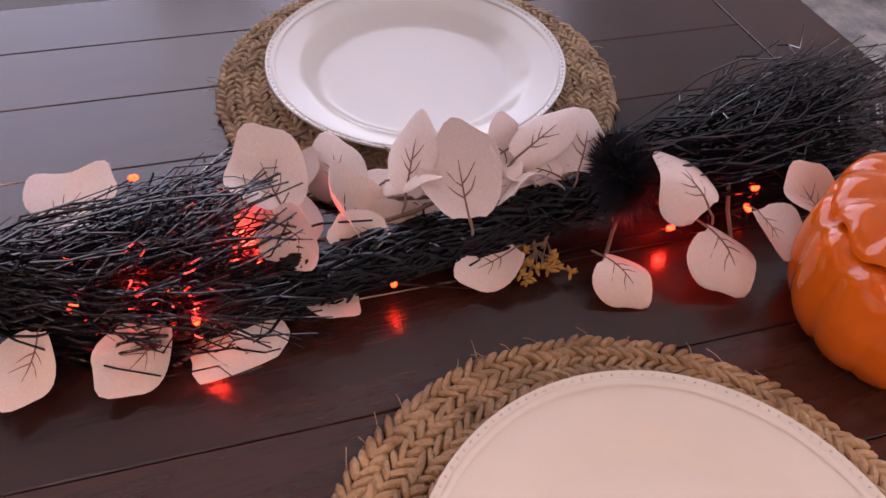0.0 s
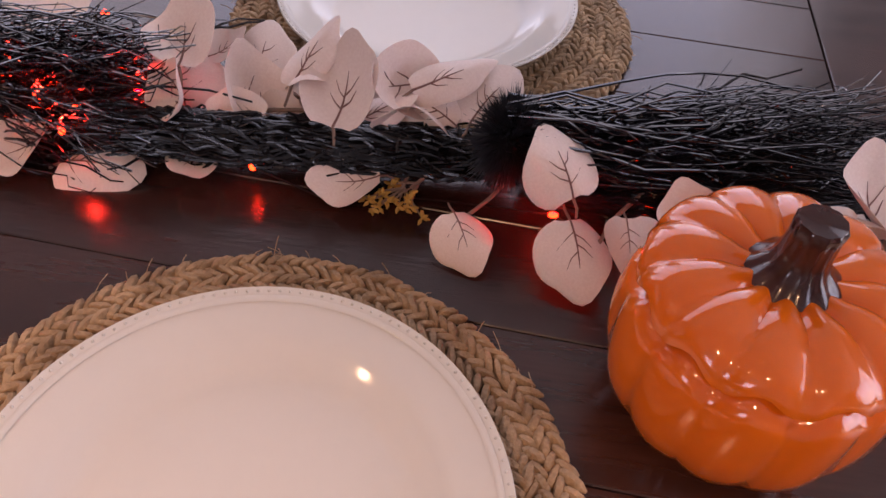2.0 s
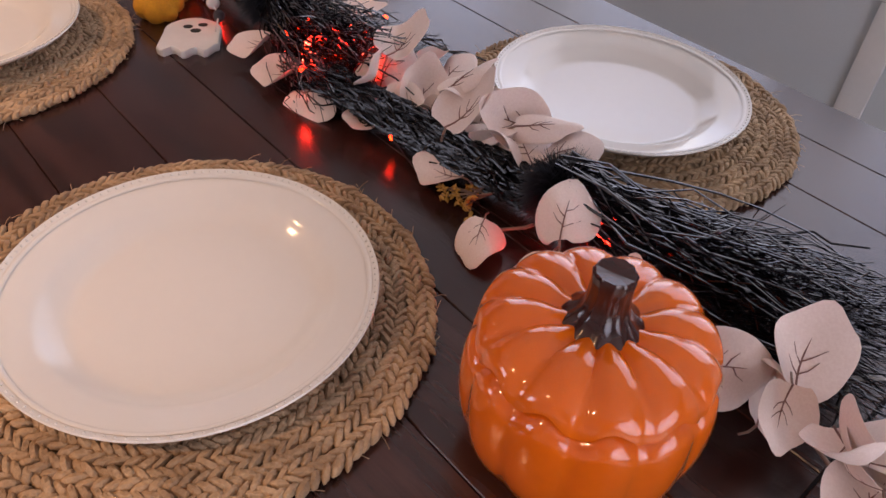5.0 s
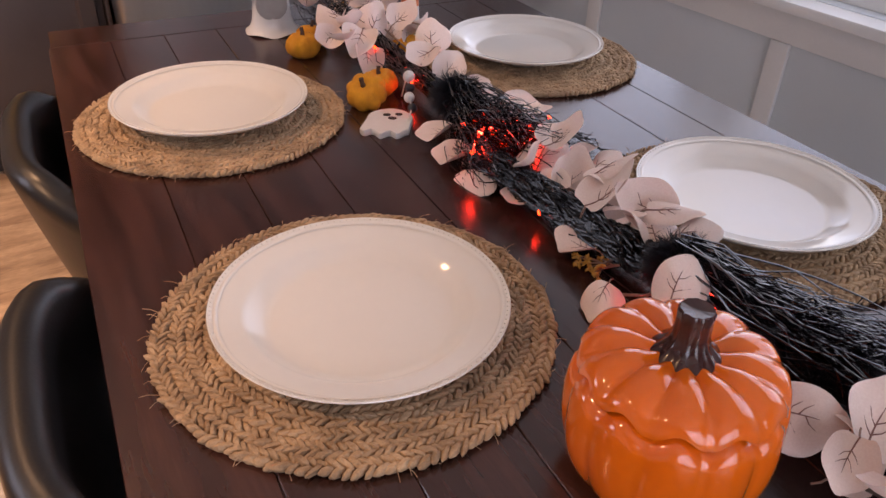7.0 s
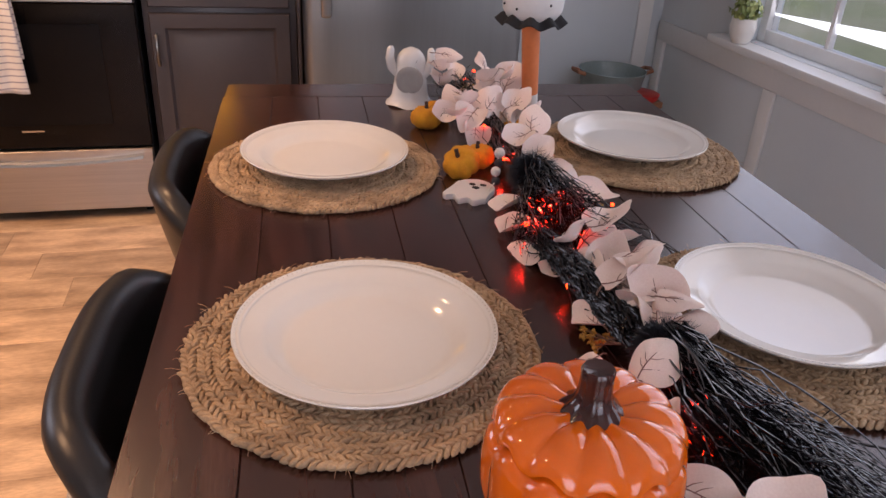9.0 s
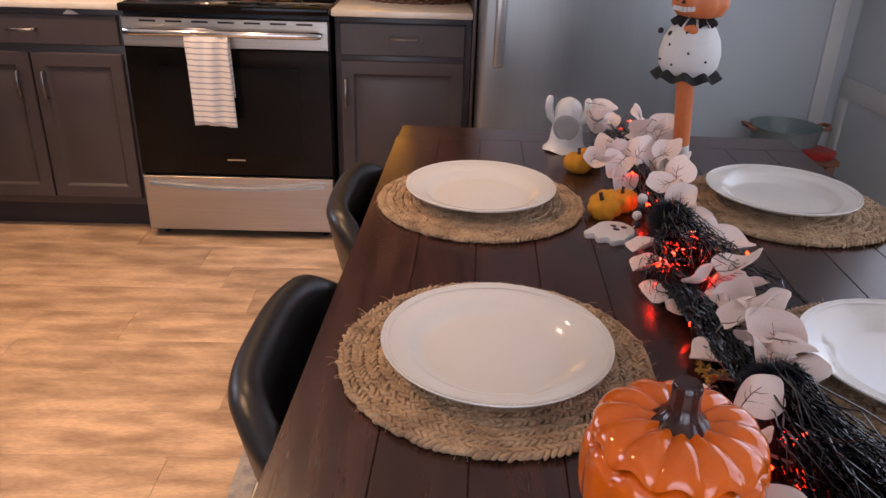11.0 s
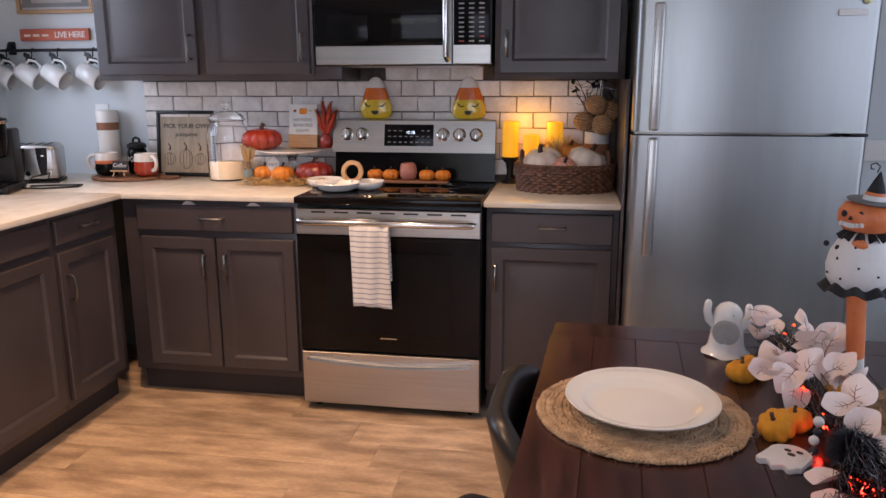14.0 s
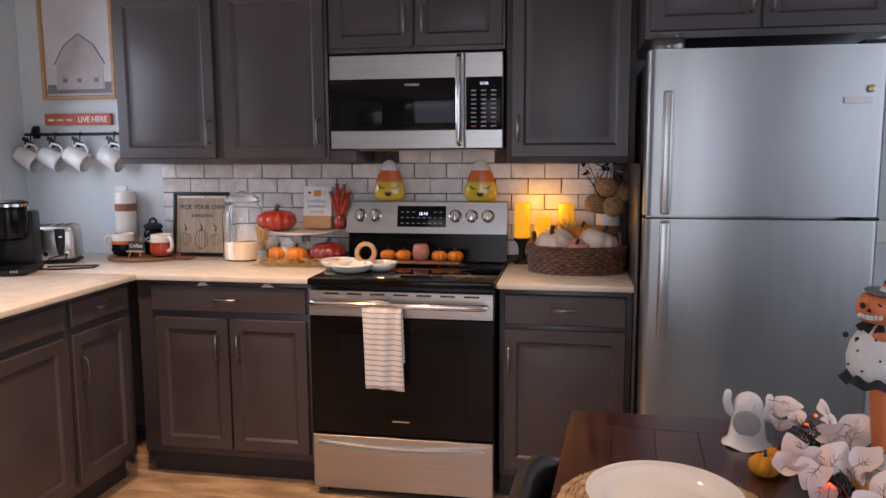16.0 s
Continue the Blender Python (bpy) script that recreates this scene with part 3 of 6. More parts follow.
full = [tile_mesh(TILE_W, s) for s in range(6)]
half = [tile_mesh(TILE_W / 2, s + 10) for s in range(3)]
for row in range(7):
    z = 1.374 - TILE_H / 2 - row * TILE_H + TILE_H
    x = -0.985
    first = row % 2 == 1
    while x < 1.285 - 0.02:
        w = TILE_W / 2 if first else TILE_W
        if x + w > 1.287:
            w = TILE_W / 2
            if x + w > 1.2885:
                break
        first = False
        cx = x + w / 2
        if row > 0 or (0.115 < cx - w / 2 and cx + w / 2 < 0.775):
            part("tile", rng.choice(half if w < 0.1 else full), None, splash, at=pose(cx, 0.6283, z))
        x += w

# ---- dining table ----
TX, TY, TW, TL, SK, SE = 1.073, -0.920, 0.988, 1.610, 0.0645, 0.045


def tp(u, d, z=0.0):
    """A point of the table top: u across from its kitchen-side edge, d from its far end; the top leans by a few degrees in plan."""
    return Vector((TX + u - SK * d, TY - d - SE * u, z))


ZT = 0.749
table = thing("dining_table", ID, "dark walnut-stained plank dining table with breadboard ends", "table")


def plank(u0, u1, d0, d1, name="plank"):
    b, r = B(), 0.0009
    b.rings([[tp(u0 + i, d0 + i, z), tp(u1 - i, d0 + i, z), tp(u1 - i, d1 - i, z), tp(u0 + i, d1 - i, z)] for i, z in ((0.0004, ZT - 0.034), (0.0004, ZT - r), (r + 0.0004, ZT))])
    part(name, b, "table", table, smooth=0)


plank(-0.008, TW + 0.004, 0, 0.105, "breadboard_end")
plank(-0.012, TW, TL - 0.108, TL, "breadboard_end")
seams = [-0.012, 0.097, 0.196, 0.297, 0.397, 0.496, 0.594, 0.689, 0.796, 0.895, TW]
for a, c in zip(seams, seams[1:]):
    plank(a, c, 0.1065, TL - 0.1095)
b = B()
b.rings([[tp(0.004, 0.02, z), tp(TW - 0.004, 0.02, z), tp(TW - 0.004, TL - 0.02, z), tp(0.004, TL - 0.02, z)] for z in (ZT - 0.044, ZT - 0.006)])
part("underside", b, "tgap", table, smooth=0)
for a0, a1, d0, d1 in ((0.05, 0.075, 0.10, TL - 0.10), (TW - 0.075, TW - 0.05, 0.10, TL - 0.10), (0.10, TW - 0.10, 0.06, 0.085), (0.10, TW - 0.10, TL - 0.085, TL - 0.06)):
    b = B()
    b.rings([[tp(a0, d0, z), tp(a1, d0, z), tp(a1, d1, z), tp(a0, d1, z)] for z in (ZT - 0.135, ZT - 0.045)])
    part("apron", b, "table", table, smooth=0)
for u in (0.085, TW - 0.085):
    for d in (0.10, TL - 0.10):
        b, p = B(), tp(u, d)
        b.box(p.x - 0.045, p.x + 0.045, p.y - 0.045, p.y + 0.045, 0.0, ZT - 0.046, 0.006)
        part("leg", b, "table", table)

rug = thing("rug", pose(0, 0, 0.001), "faded grey and cream patterned rug under the table", "rug")
part("field", boxb(0.741, 2.92, -4.39, -1.11, 0, 0.009, 0.003), "rug", rug)
b = B()
for x0, x1, y0, y1 in ((0.683, 0.7405, -4.45, -1.05), (2.9205, 2.98, -4.45, -1.05), (0.741, 2.92, -1.1095, -1.05), (0.741, 2.92, -4.45, -4.3905)):
    b.box(x0, x1, y0, y1, 0, 0.009, 0.003)
part("border", b, "rug_border", rug, "slate grey border")

# ---- chairs ----


def chair(m, label):
    """A padded bucket chair that looks to +x: a wrapped back with a thick rolled rim; its base at the origin."""
    root = thing("dining_chair", m, label, "chair", "chairs round the table")

    def plan(a, depth, wide):
        """Reach of the rounded-square plan in the direction a."""
        return 1 / ((abs(math.cos(a)) / depth) ** 3.3 + (abs(math.sin(a)) / wide) ** 3.3) ** (1 / 3.3)

    def rim(a):
        """Height of the rim: level along the back, falling as the arms come forward."""
        x = -plan(a, 0.282, 0.227) * math.cos(a)
        return max(0.600, 0.770 - 0.85 * max(0.0, x + 0.258))

    n, k = 44, 16
    rings_ = []
    for i in range(n + 1):
        a = math.radians(88) * (2 * i / n - 1)
        top, half = rim(a), 0.022 * (1 - 0.35 * abs(2 * i / n - 1) ** 3)
        outer, inner = [], []
        for j in range(k + 1):
            s = j / k
            rad = plan(a, 0.200 + 0.082 * s ** 0.75, 0.185 + 0.042 * s ** 0.75)
            z = 0.425 + (top - half - 0.425) * s
            w = half * (0.75 + 0.25 * s)
            outer.append((rad + w, z))
            inner.append((rad - w, z))
        arc = [(plan(a, 0.282, 0.227) + half * math.cos(q), top - half + half * math.sin(q)) for q in [math.pi * e / 6 for e in range(1, 6)]]
        rings_.append([(-r * math.cos(a), r * math.sin(a), z) for r, z in outer + arc + inner[::-1]])
    b = B()
    b.rings(rings_)
    part("shell", b, "chair", root, smooth=70)
    b = B()
    b.rings([[(0.205 * math.cos(2 * math.pi * i / 28) * s_ + 0.015, 0.20 * math.sin(2 * math.pi * i / 28) * s_, z) for i in range(28)]
             for s_, z in ((0.86, 0.425), (0.98, 0.432), (1.0, 0.450), (0.97, 0.468), (0.86, 0.478), (0.5, 0.474))])
    part("seat", b, "chair", root, smooth=60)
    for sx in (-1, 1):
        for sy in (-1, 1):
            part("leg", one(B.tube, [(0.08 * sx, 0.08 * sy, 0.428), (0.21 * sx, 0.20 * sy, 0.012)], [0.014, 0.009], 10), "black", root)
    return root


c1 = chair(pose(1.206, -2.000, 0.0, 0, 0, -3), "black moulded bucket chair pushed in at the table")
copy_thing(c1, pose(1.250, -1.448, 0.0, 0, 0, -3))

# ---- place settings ----


def mat_mesh():
    b, r = B(), random.Random(3)
    rad, width = 0.198, 0.0165
    rows = 12

    def lump(c, yaw, l, w, h, roll):
        b.T = Matrix.Translation(c) @ Euler((roll, 0, yaw)).to_matrix().to_4x4() @ Matrix.Diagonal((l, w, h, 1))
        b.rings([[(x, q * math.cos(2 * math.pi * i / 6), q * math.sin(2 * math.pi * i / 6)) for i in range(6)] for x, q in ((-1, 0.25), (-0.55, 0.85), (0.1, 1.0), (0.65, 0.8), (1, 0.2))])

    for k in range(rows):
        rr = rad - width * (k + 0.5)
        if rr < 0.008:
            rr = 0.008
        count = max(5, int(2 * math.pi * rr / 0.0086))
        ph = r.random()
        for i in range(count):
            a = 2 * math.pi * (i + ph) / count
            for side in (-1, 1):
                q = rr + side * width * 0.25 + r.uniform(-0.001, 0.001)
                aa = a + (0.0034 if side > 0 else 0) / rr
                lump((q * math.cos(aa), q * math.sin(aa), 0.0055 + r.uniform(-0.0008, 0.0012)), aa + math.pi / 2 + side * (0.62 + r.uniform(-0.25, 0.25)),
                     0.0086 * r.uniform(0.8, 1.2), 0.0039 * r.uniform(0.75, 1.12), 0.0048, r.uniform(-0.3, 0.3))
    b.T = Matrix()
    b.lathe([(rad - 0.006, 0.0006), (rad - 0.006, 0.0022)], 48)
    for i in range(90):
        a, q = r.uniform(0, 2 * math.pi), r.choice((rad - 0.002, rad - 0.003, r.uniform(0.03, rad)))
        l, tw = r.uniform(0.006, 0.02), r.uniform(-1.4, 1.4)
        p = Vector((q * math.cos(a), q * math.sin(a), 0.006))
        d = Vector((math.cos(a + tw), math.sin(a + tw), r.uniform(0.0, 0.7))) * l
        b.tube([p, p + d * 0.6, p + d + Vector((0, 0, -0.003))], 0.00035, 3)
    return b.mesh("placemat", "jute", 60)


def plate_parts():
    b = B()
    b.lathe([(0.0005, 0.0052), (0.086, 0.0052), (0.095, 0.0070), (0.107, 0.0155), (0.114, 0.0192), (0.132, 0.0225), (0.1375, 0.0245), (0.1425, 0.0268), (0.1432, 0.0255),
             (0.140, 0.022), (0.118, 0.0145), (0.094, 0.003), (0.080, 0.0005), (0.0005, 0.0005)], 96, caps=(False, False))
    b.lathe([(0.1335, 0.0238), (0.1355, 0.0252), (0.1375, 0.0250)], 96, caps=(False, False))
    beads = B()
    for i in range(132):
        a = 2 * math.pi * i / 132
        beads.ball((0.1402 * math.cos(a), 0.1402 * math.sin(a), 0.0256), 0.0011, 6, 4)
    return b.mesh("dish", "plate", 50), beads.mesh("beading", "plate", 60)


MATM = mat_mesh()
GROW = Matrix.Diagonal((1.013, 1.013, 1.10, 1))
DISH, BEAD = plate_parts()
for px, py, mx, my, turn in ((1.227, -2.033, 1.226, -2.024, 20), (1.238, -1.469, 1.238, -1.472, 100),
                             (1.753, -2.057, 1.760, -2.062, 200), (1.834, -1.449, 1.839, -1.457, 310)):
    pm = new("placemat", MATM)
    pm.matrix_world = pose(mx, my, ZT, 0, 0, turn)
    tagged(pm, "round braided natural jute placemat on the dark table", "placemat", "placemats", "stuff")
    p = thing("dinner_plate", pose(px, py, ZT + 0.0105, 0, 0, turn), "cream glazed dinner plate with a beaded rim on a jute mat", "plate", "dinner plates")
    part("dish", DISH, None, p, at=GROW)
    tagged(part("beading", BEAD, None, p, at=GROW), kind="stuff")

# ---- ceramic pumpkin jar ----


def ribs(n, depth, power=1.0):
    return lambda a, k: 1 - depth + depth * abs(math.cos(a * n / 2)) ** power


jar = thing("pumpkin_jar", pose(1.364, -2.304, ZT, 0, 0, 14) @ Matrix.Diagonal((1.035, 1.035, 0.925, 1)), "glossy orange ceramic pumpkin jar with a brown-stemmed lid", "jar")


def jar_r(z):
    if z < 0.065:
        return 0.0805 * (1 - 0.42 * ((0.065 - z) / 0.065) ** 2.4) ** 0.5
    return 0.0805 * (1 - 0.62 * ((z - 0.065) / 0.075) ** 2.6) ** 0.5


def scallop(a):
    return 0.107 + 0.0050 * math.cos(a * 12)


NS = 120
rib = lambda a: 1 - 0.050 * (1 - abs(math.cos(a * 6)) ** 0.8)
b = B()
rings_ = []
for k in range(15):
    t = k / 14
    row = []
    for i in range(NS):
        a = 2 * math.pi * i / NS
        z = scallop(a) * t
        r = jar_r(z) * rib(a)
        if k == 14:
            r -= 0.007
        row.append((r * math.cos(a), r * math.sin(a), z))
    rings_.append(row)
rings_.insert(0, [(0.055 * rib(2 * math.pi * i / NS) * math.cos(2 * math.pi * i / NS), 0.055 * rib(2 * math.pi * i / NS) * math.sin(2 * math.pi * i / NS), 0.0) for i in range(NS)])
b.rings(rings_)
part("bowl", b, "orange", jar, smooth=60)
b = B()
rings_ = []
for k in range(17):
    t = k / 16
    row = []
    for i in range(NS):
        a = 2 * math.pi * i / NS
        z0 = scallop(a) + 0.0022
        # up over the shoulder and in towards the stem
        ang = t * math.pi / 2
        rr = jar_r(z0) * rib(a)
        r = 0.012 + (rr - 0.012) * math.cos(ang) ** 0.60 if t < 1 else 0.012
        z = z0 + (0.138 - z0) * math.sin(ang) ** 0.9
        z -= 0.004 * (1 - abs(math.cos(a * 6)) ** 0.8) * math.sin(ang) - (0.0 if t < 0.85 else -0.006 * (t - 0.85) / 0.15)
        r += 0.0016 * math.cos(ang)
        if k == 0:
            r -= 0.005
        row.append((r * math.cos(a), r * math.sin(a), z))
    rings_.append(row)
b.rings(rings_, caps=(False, True))
lid = part("lid", b, "orange", jar, "orange lid with a scalloped edge", smooth=60)
b = B()
flute = lambda a, k: 1 + (0.05 if k < 3 else 0.03) * math.cos(a * 11)
b.lathe([(0.022, 0.1270), (0.0245, 0.1310), (0.020, 0.1355), (0.0150, 0.142), (0.0128, 0.150), (0.0122, 0.162), (0.0128, 0.171), (0.0114, 0.1735), (0.004, 0.172)], 54, shape=flute)
part("stem", b, "stem", lid, "glossy dark brown stem", smooth=60)

# ---- broom garland on the table ----
M["twig"] = mat("black_lacquered_twig", (0.010, 0.010, 0.014), 0.13, col2=(0.014, 0.014, 0.018), scale=60, fine=0.2, spec=0.45, coat=0.6)
M["bundle"] = mat("black_bundled_twig", (0.007, 0.007, 0.009), 0.26, col2=(0.011, 0.011, 0.013), scale=60, fine=0.2, spec=0.32, coat=0.05)
M["fur"] = mat("black_fur", (0.012, 0.013, 0.020), 0.55)
M["leaf"] = mat("blush_cloth_leaf", (0.86, 0.72, 0.66), 0.75, col2=(0.80, 0.65, 0.59), scale=30, fine=0.06, fscale=500, bump=0.1, rand=0.10, sub=0.12)
M["vein"] = mat("mauve_vein", (0.24, 0.115, 0.095), 0.7)
M["leafstem"] = mat("taupe_stem", (0.26, 0.17, 0.13), 0.6)
M["seed"] = mat("ochre_seed", (0.55, 0.32, 0.06), 0.6, col2=(0.42, 0.22, 0.04), scale=80)
M["bulb"] = mat("red_orange_bulb", (1.0, 0.030, 0.003), 0.4, emit=9.0, fine=0.0)
M["wire"] = mat("dark_wire", (0.03, 0.012, 0.012), 0.4)
M["felt"] = mat("mustard_felt", (0.68, 0.30, 0.012), 0.9, col2=(0.56, 0.22, 0.008), scale=60, fine=0.2, fscale=500, bump=0.5)
M["twigstem"] = mat("brown_twig_stem", (0.06, 0.03, 0.02), 0.7)
M["ghost"] = mat("white_ceramic_glaze", (0.80, 0.79, 0.77), 0.22, fine=0.02, coat=0.3)
M["whitewood"] = mat("white_painted_wood", (0.74, 0.73, 0.71), 0.55, fine=0.05, bump=0.1)
M["ink"] = mat("black_paint", (0.012, 0.012, 0.012), 0.5)
# greyed glaze: the shade inside the ghost's opening, put into the colour
M["hollow_shade"] = mat("glaze_greyed_for_shade", (0.42, 0.40, 0.38), 0.5)
M["wool"] = mat("white_wool_ball", (0.72, 0.70, 0.68), 0.95, fine=0.15, fscale=300, bump=0.5)
M["matt_orange"] = mat("painted_orange", (0.66, 0.19, 0.06), 0.45, col2=(0.58, 0.15, 0.045), scale=20)
M["tulle"] = mat("black_tulle", (0.015, 0.015, 0.017), 0.8)


def twig(b, r, p, q, rad, bow, sides=4, seg=7, forks=0.45):
    """One crooked tapering twig from p to q."""
    p, q = Vector(p), Vector(q)
    side = Vector((r.gauss(0, 1), r.gauss(0, 1), r.gauss(0, 0.6))) * bow
    pts = [p.lerp(q, i / seg) + side * math.sin(math.pi * i / seg) + Vector((r.gauss(0, 1), r.gauss(0, 1), r.gauss(0, 1))) * 0.0042 * (0 < i) for i in range(seg + 1)]
    b.tube(pts, [rad * (1 - 0.55 * i / seg) for i in range(seg + 1)], sides)
    if r.random() < forks:
        k = r.randint(2, seg - 1)
        d = (q - p).normalized() * r.uniform(0.008, 0.028) + Vector((r.gauss(0, 1), r.gauss(0, 1), r.gauss(0, 0.8))) * 0.009
        b.tube([pts[k], pts[k] + d * 0.6, pts[k] + d + Vector((0, 0, r.gauss(0, 0.003)))], [rad * 0.6, rad * 0.45, rad * 0.3], 3)


def fan(seed, base, tip, half, lift, count, spread0=0.014):
    """Bristles that open from base to tip; half: the fan's half width, lift: its height at the tip."""
    b, r = B(), random.Random(seed)
    base, tip = Vector(base), Vector(tip)
    along = (tip - base)
    across = along.cross(Vector((0, 0, 1))).normalized()
    for _ in range(count):
        u = max(-1.05, min(1.05, r.gauss(0, 0.50)))
        h = r.random()
        l = r.uniform(0.40, 0.97)
        p = base + across * u * spread0 + Vector((0, 0, (h - 0.5) * 0.026)) + along * r.uniform(-0.05, 0.12)
        q = base + along * l + across * u * half * (0.25 + 0.75 * l) + Vector((0, 0, 0))
        q.z = ZT + 0.006 + h * (0.022 + lift * (1 - 0.55 * abs(u)))
        twig(b, r, p, q, r.uniform(0.0007, 0.0016), 0.012)
    return b


def handle(seed, p, q, rad, count):
    """A thick bundle of crooked twigs laid round one another."""
    b, r = B(), random.Random(seed)
    p, q = Vector(p), Vector(q)
    d = (q - p).normalized()
    s = d.orthogonal().normalized()
    t = d.cross(s)
    b.tube([p, p.lerp(q, 0.5), q], rad * 0.66, 8)
    for _ in range(count):
        a, tw, l0 = r.uniform(0, 6.28), r.gauss(0, 1.1), r.uniform(-0.02, 0.75)
        l1 = min(1.04, l0 + r.uniform(0.16, 0.42))
        pts = []
        for i in range(7):
            f = l0 + (l1 - l0) * i / 6
            aa = a + tw * i / 6 + r.gauss(0, 0.10)
            pts.append(p.lerp(q, f) + (s * math.cos(aa) + t * math.sin(aa)) * (rad * r.uniform(0.76, 1.16)))
        w = r.uniform(0.0011, 0.0021)
        b.tube(pts, [w * (1 - 0.06 * i) for i in range(7)], 5)
    for _ in range(count // 2):
        f, a = r.random(), r.uniform(0, 6.28)
        n = s * math.cos(a) + t * math.sin(a)
        c = p.lerp(q, f) + n * rad * r.uniform(0.9, 1.1)
        e = d * r.uniform(-0.022, 0.022) + Vector((r.gauss(0, 0.006), r.gauss(0, 0.006), r.gauss(0.001, 0.004)))
        b.tube([c, c + e * 0.5 + n * r.uniform(0, 0.005), c + e], [0.0013, 0.0011, 0.0006], 4)
    return b


def fur(seed, c, rad, count, squash=(1, 1, 1)):
    b, r = B(), random.Random(seed)
    b.ball(c, rad * 0.55, 10, 8, squash)
    for _ in range(count):
        d = Vector((r.gauss(0, 1), r.gauss(0, 1), r.gauss(0, 1))).normalized()
        l = rad * r.uniform(0.72, 1.12)
        e = Vector((d.x * squash[0], d.y * squash[1], d.z * squash[2]))
        q = Vector(c) + e * l + Vector((r.gauss(0, 1), r.gauss(0, 1), r.gauss(0, 1) - 0.6)) * 0.004
        q.z = max(q.z, ZT + 0.001)
        w = d.orthogonal().normalized() * 0.0011
        m_ = Vector(c) + e * l * 0.6
        b.add([Vector(c) + e * rad * 0.42 - w, Vector(c) + e * rad * 0.42 + w, m_ + w * 0.8, q, m_ - w * 0.8], [(0, 1, 2, 4), (4, 2, 3)])
    return b


def broom(label, f, h, pom):
    root = thing("twig_broom", ID, label, "broom", "twig brooms")
    tagged(part("bristles", fan(*f), "twig", root, "glossy black twig bristles"), kind="stuff")
    if h:
        tagged(part("handle", handle(*h), "bundle", root, "bundled black twig handle"), kind="stuff")
    if pom:
        part("pompom", fur(*pom), "fur", root, "fluffy black fur band", smooth=0)
    return root


broom("black lacquered twig broom with a fur band", (1, (1.531, -2.160, 0.782), (1.560, -2.470, 0), 0.092, 0.085, 760),
      (2, (1.532, -2.150, 0.779), (1.506, -1.830, 0.777), 0.0190, 430), (3, (1.524, -2.152, 0.803), 0.037, 4800, (1.0, 0.85, 1.0)))
broom("black lacquered twig broom opening over another's handle", (4, (1.545, -1.684, 0.792), (1.552, -1.908, 0), 0.108, 0.074, 540),
      (5, (1.547, -1.68, 0.790), (1.596, -1.19, 0.775), 0.016, 150), (6, (1.545, -1.676, 0.808), 0.041, 3400, (1.0, 0.85, 0.95)))
broom("small black twig broom at the table's far end", (7, (1.580, -1.20, 0.777), (1.590, -1.00, 0), 0.075, 0.05, 150), None, None)
# a few long stray twigs
rs = random.Random(21)
stray = thing("loose_twigs", ID, "few long stray black twigs from the brooms", "twigs")
for p, q in (((1.589, -2.255, 0.790), (1.636, -2.378, 0.819)), ((1.597, -2.333, 0.790), (1.687, -2.470, 0.791)), ((1.535, -1.784, 0.801), (1.539, -1.951, 0.799)),
             ((1.617, -1.805, 0.792), (1.683, -1.912, 0.780)), ((1.481, -2.304, 0.805), (1.466, -2.368, 0.802)), ((1.598, -1.785, 0.797), (1.661, -1.937, 0.788))):
    part("twig", one(twig, rs, p, q, 0.0018, 0.008, 5, 7, 1.0), "twig", stray)

# ---- leaf garland ----
garland = thing("leaf_garland", pose(1.54, -1.8, ZT), "garland of blush cloth leaves with mauve veins", "garland")


def leaf_meshes(seed, narrow, cup):
    """A cordate leaf of unit size: stem at the foot, tip towards +y."""
    r, b, n = random.Random(seed), B(), 30
    edge = []
    for i in range(n):
        a = 2 * math.pi * i / n - math.pi / 2
        rad = 0.5 * (1 + 0.035 * math.sin(3 * a + seed) + 0.02 * math.sin(5 * a + 2 * seed))
        x, y = rad * math.cos(a) * narrow, rad * math.sin(a)
        if math.sin(a) > 0.8:
            y += 0.13 * ((math.sin(a) - 0.8) / 0.2) ** 2
        if math.sin(a) < -0.93:
            y += 0.05
        edge.append((x, y))

    def hgt(x, y):
        q = x * x + y * y
        return cup * (x * x * 1.1 + 0.35 * (y - 0.1) ** 2) + 0.16 * abs(x) * (1 if cup > 0 else -1) + 0.45 * q * math.sin(2 * math.atan2(y, x) + seed) + 0.05 * math.sin(6 * x + 4 * y + seed)

    for th in (0.004, -0.004):
        rings_ = [[(x * s, y * s, hgt(x * s, y * s) + th) for x, y in edge] for s in (0.06, 0.35, 0.65, 0.88, 1.0)]
        b.rings(rings_ if th > 0 else rings_[::-1], caps=(th > 0, th < 0))
    k = len(edge) * 5
    b.add([], [])
    b.f += [(4 * n + i, 4 * n + (i + 1) % n, k + (i + 1) % n, k + i) for i in range(n)]
    b.m += [0] * n
    v = B()

    def line(pts, w):
        v.tube([(x, y, hgt(x, y) + 0.004) for x, y in pts], w, 4)

    line([(0, -0.46 + 0.11 * t) for t in range(7)], [0.017, 0.016, 0.015, 0.013, 0.011, 0.008, 0.004])
    for y0, dx in ((-0.22, 0.20), (-0.04, 0.17)):
        for s in (-1, 1):
            yy = y0 + r.uniform(-0.05, 0.05)
            line([(0, yy), (s * dx * narrow * 0.5, yy + 0.07), (s * dx * narrow * r.uniform(0.8, 1.2), yy + 0.19)], [0.012, 0.009, 0.004])
    st = B()
    st.tube([(0, -0.44, hgt(0, -0.44)), (0.02, -0.56, hgt(0, -0.44) - 0.05), (0.0, -0.66, hgt(0, -0.44) - 0.14)], [0.020, 0.018, 0.018], 5)
    return b.mesh("leaf", "leaf", 60), v.mesh("vein", "vein", 60), st.mesh("stalk", "leafstem", 60)


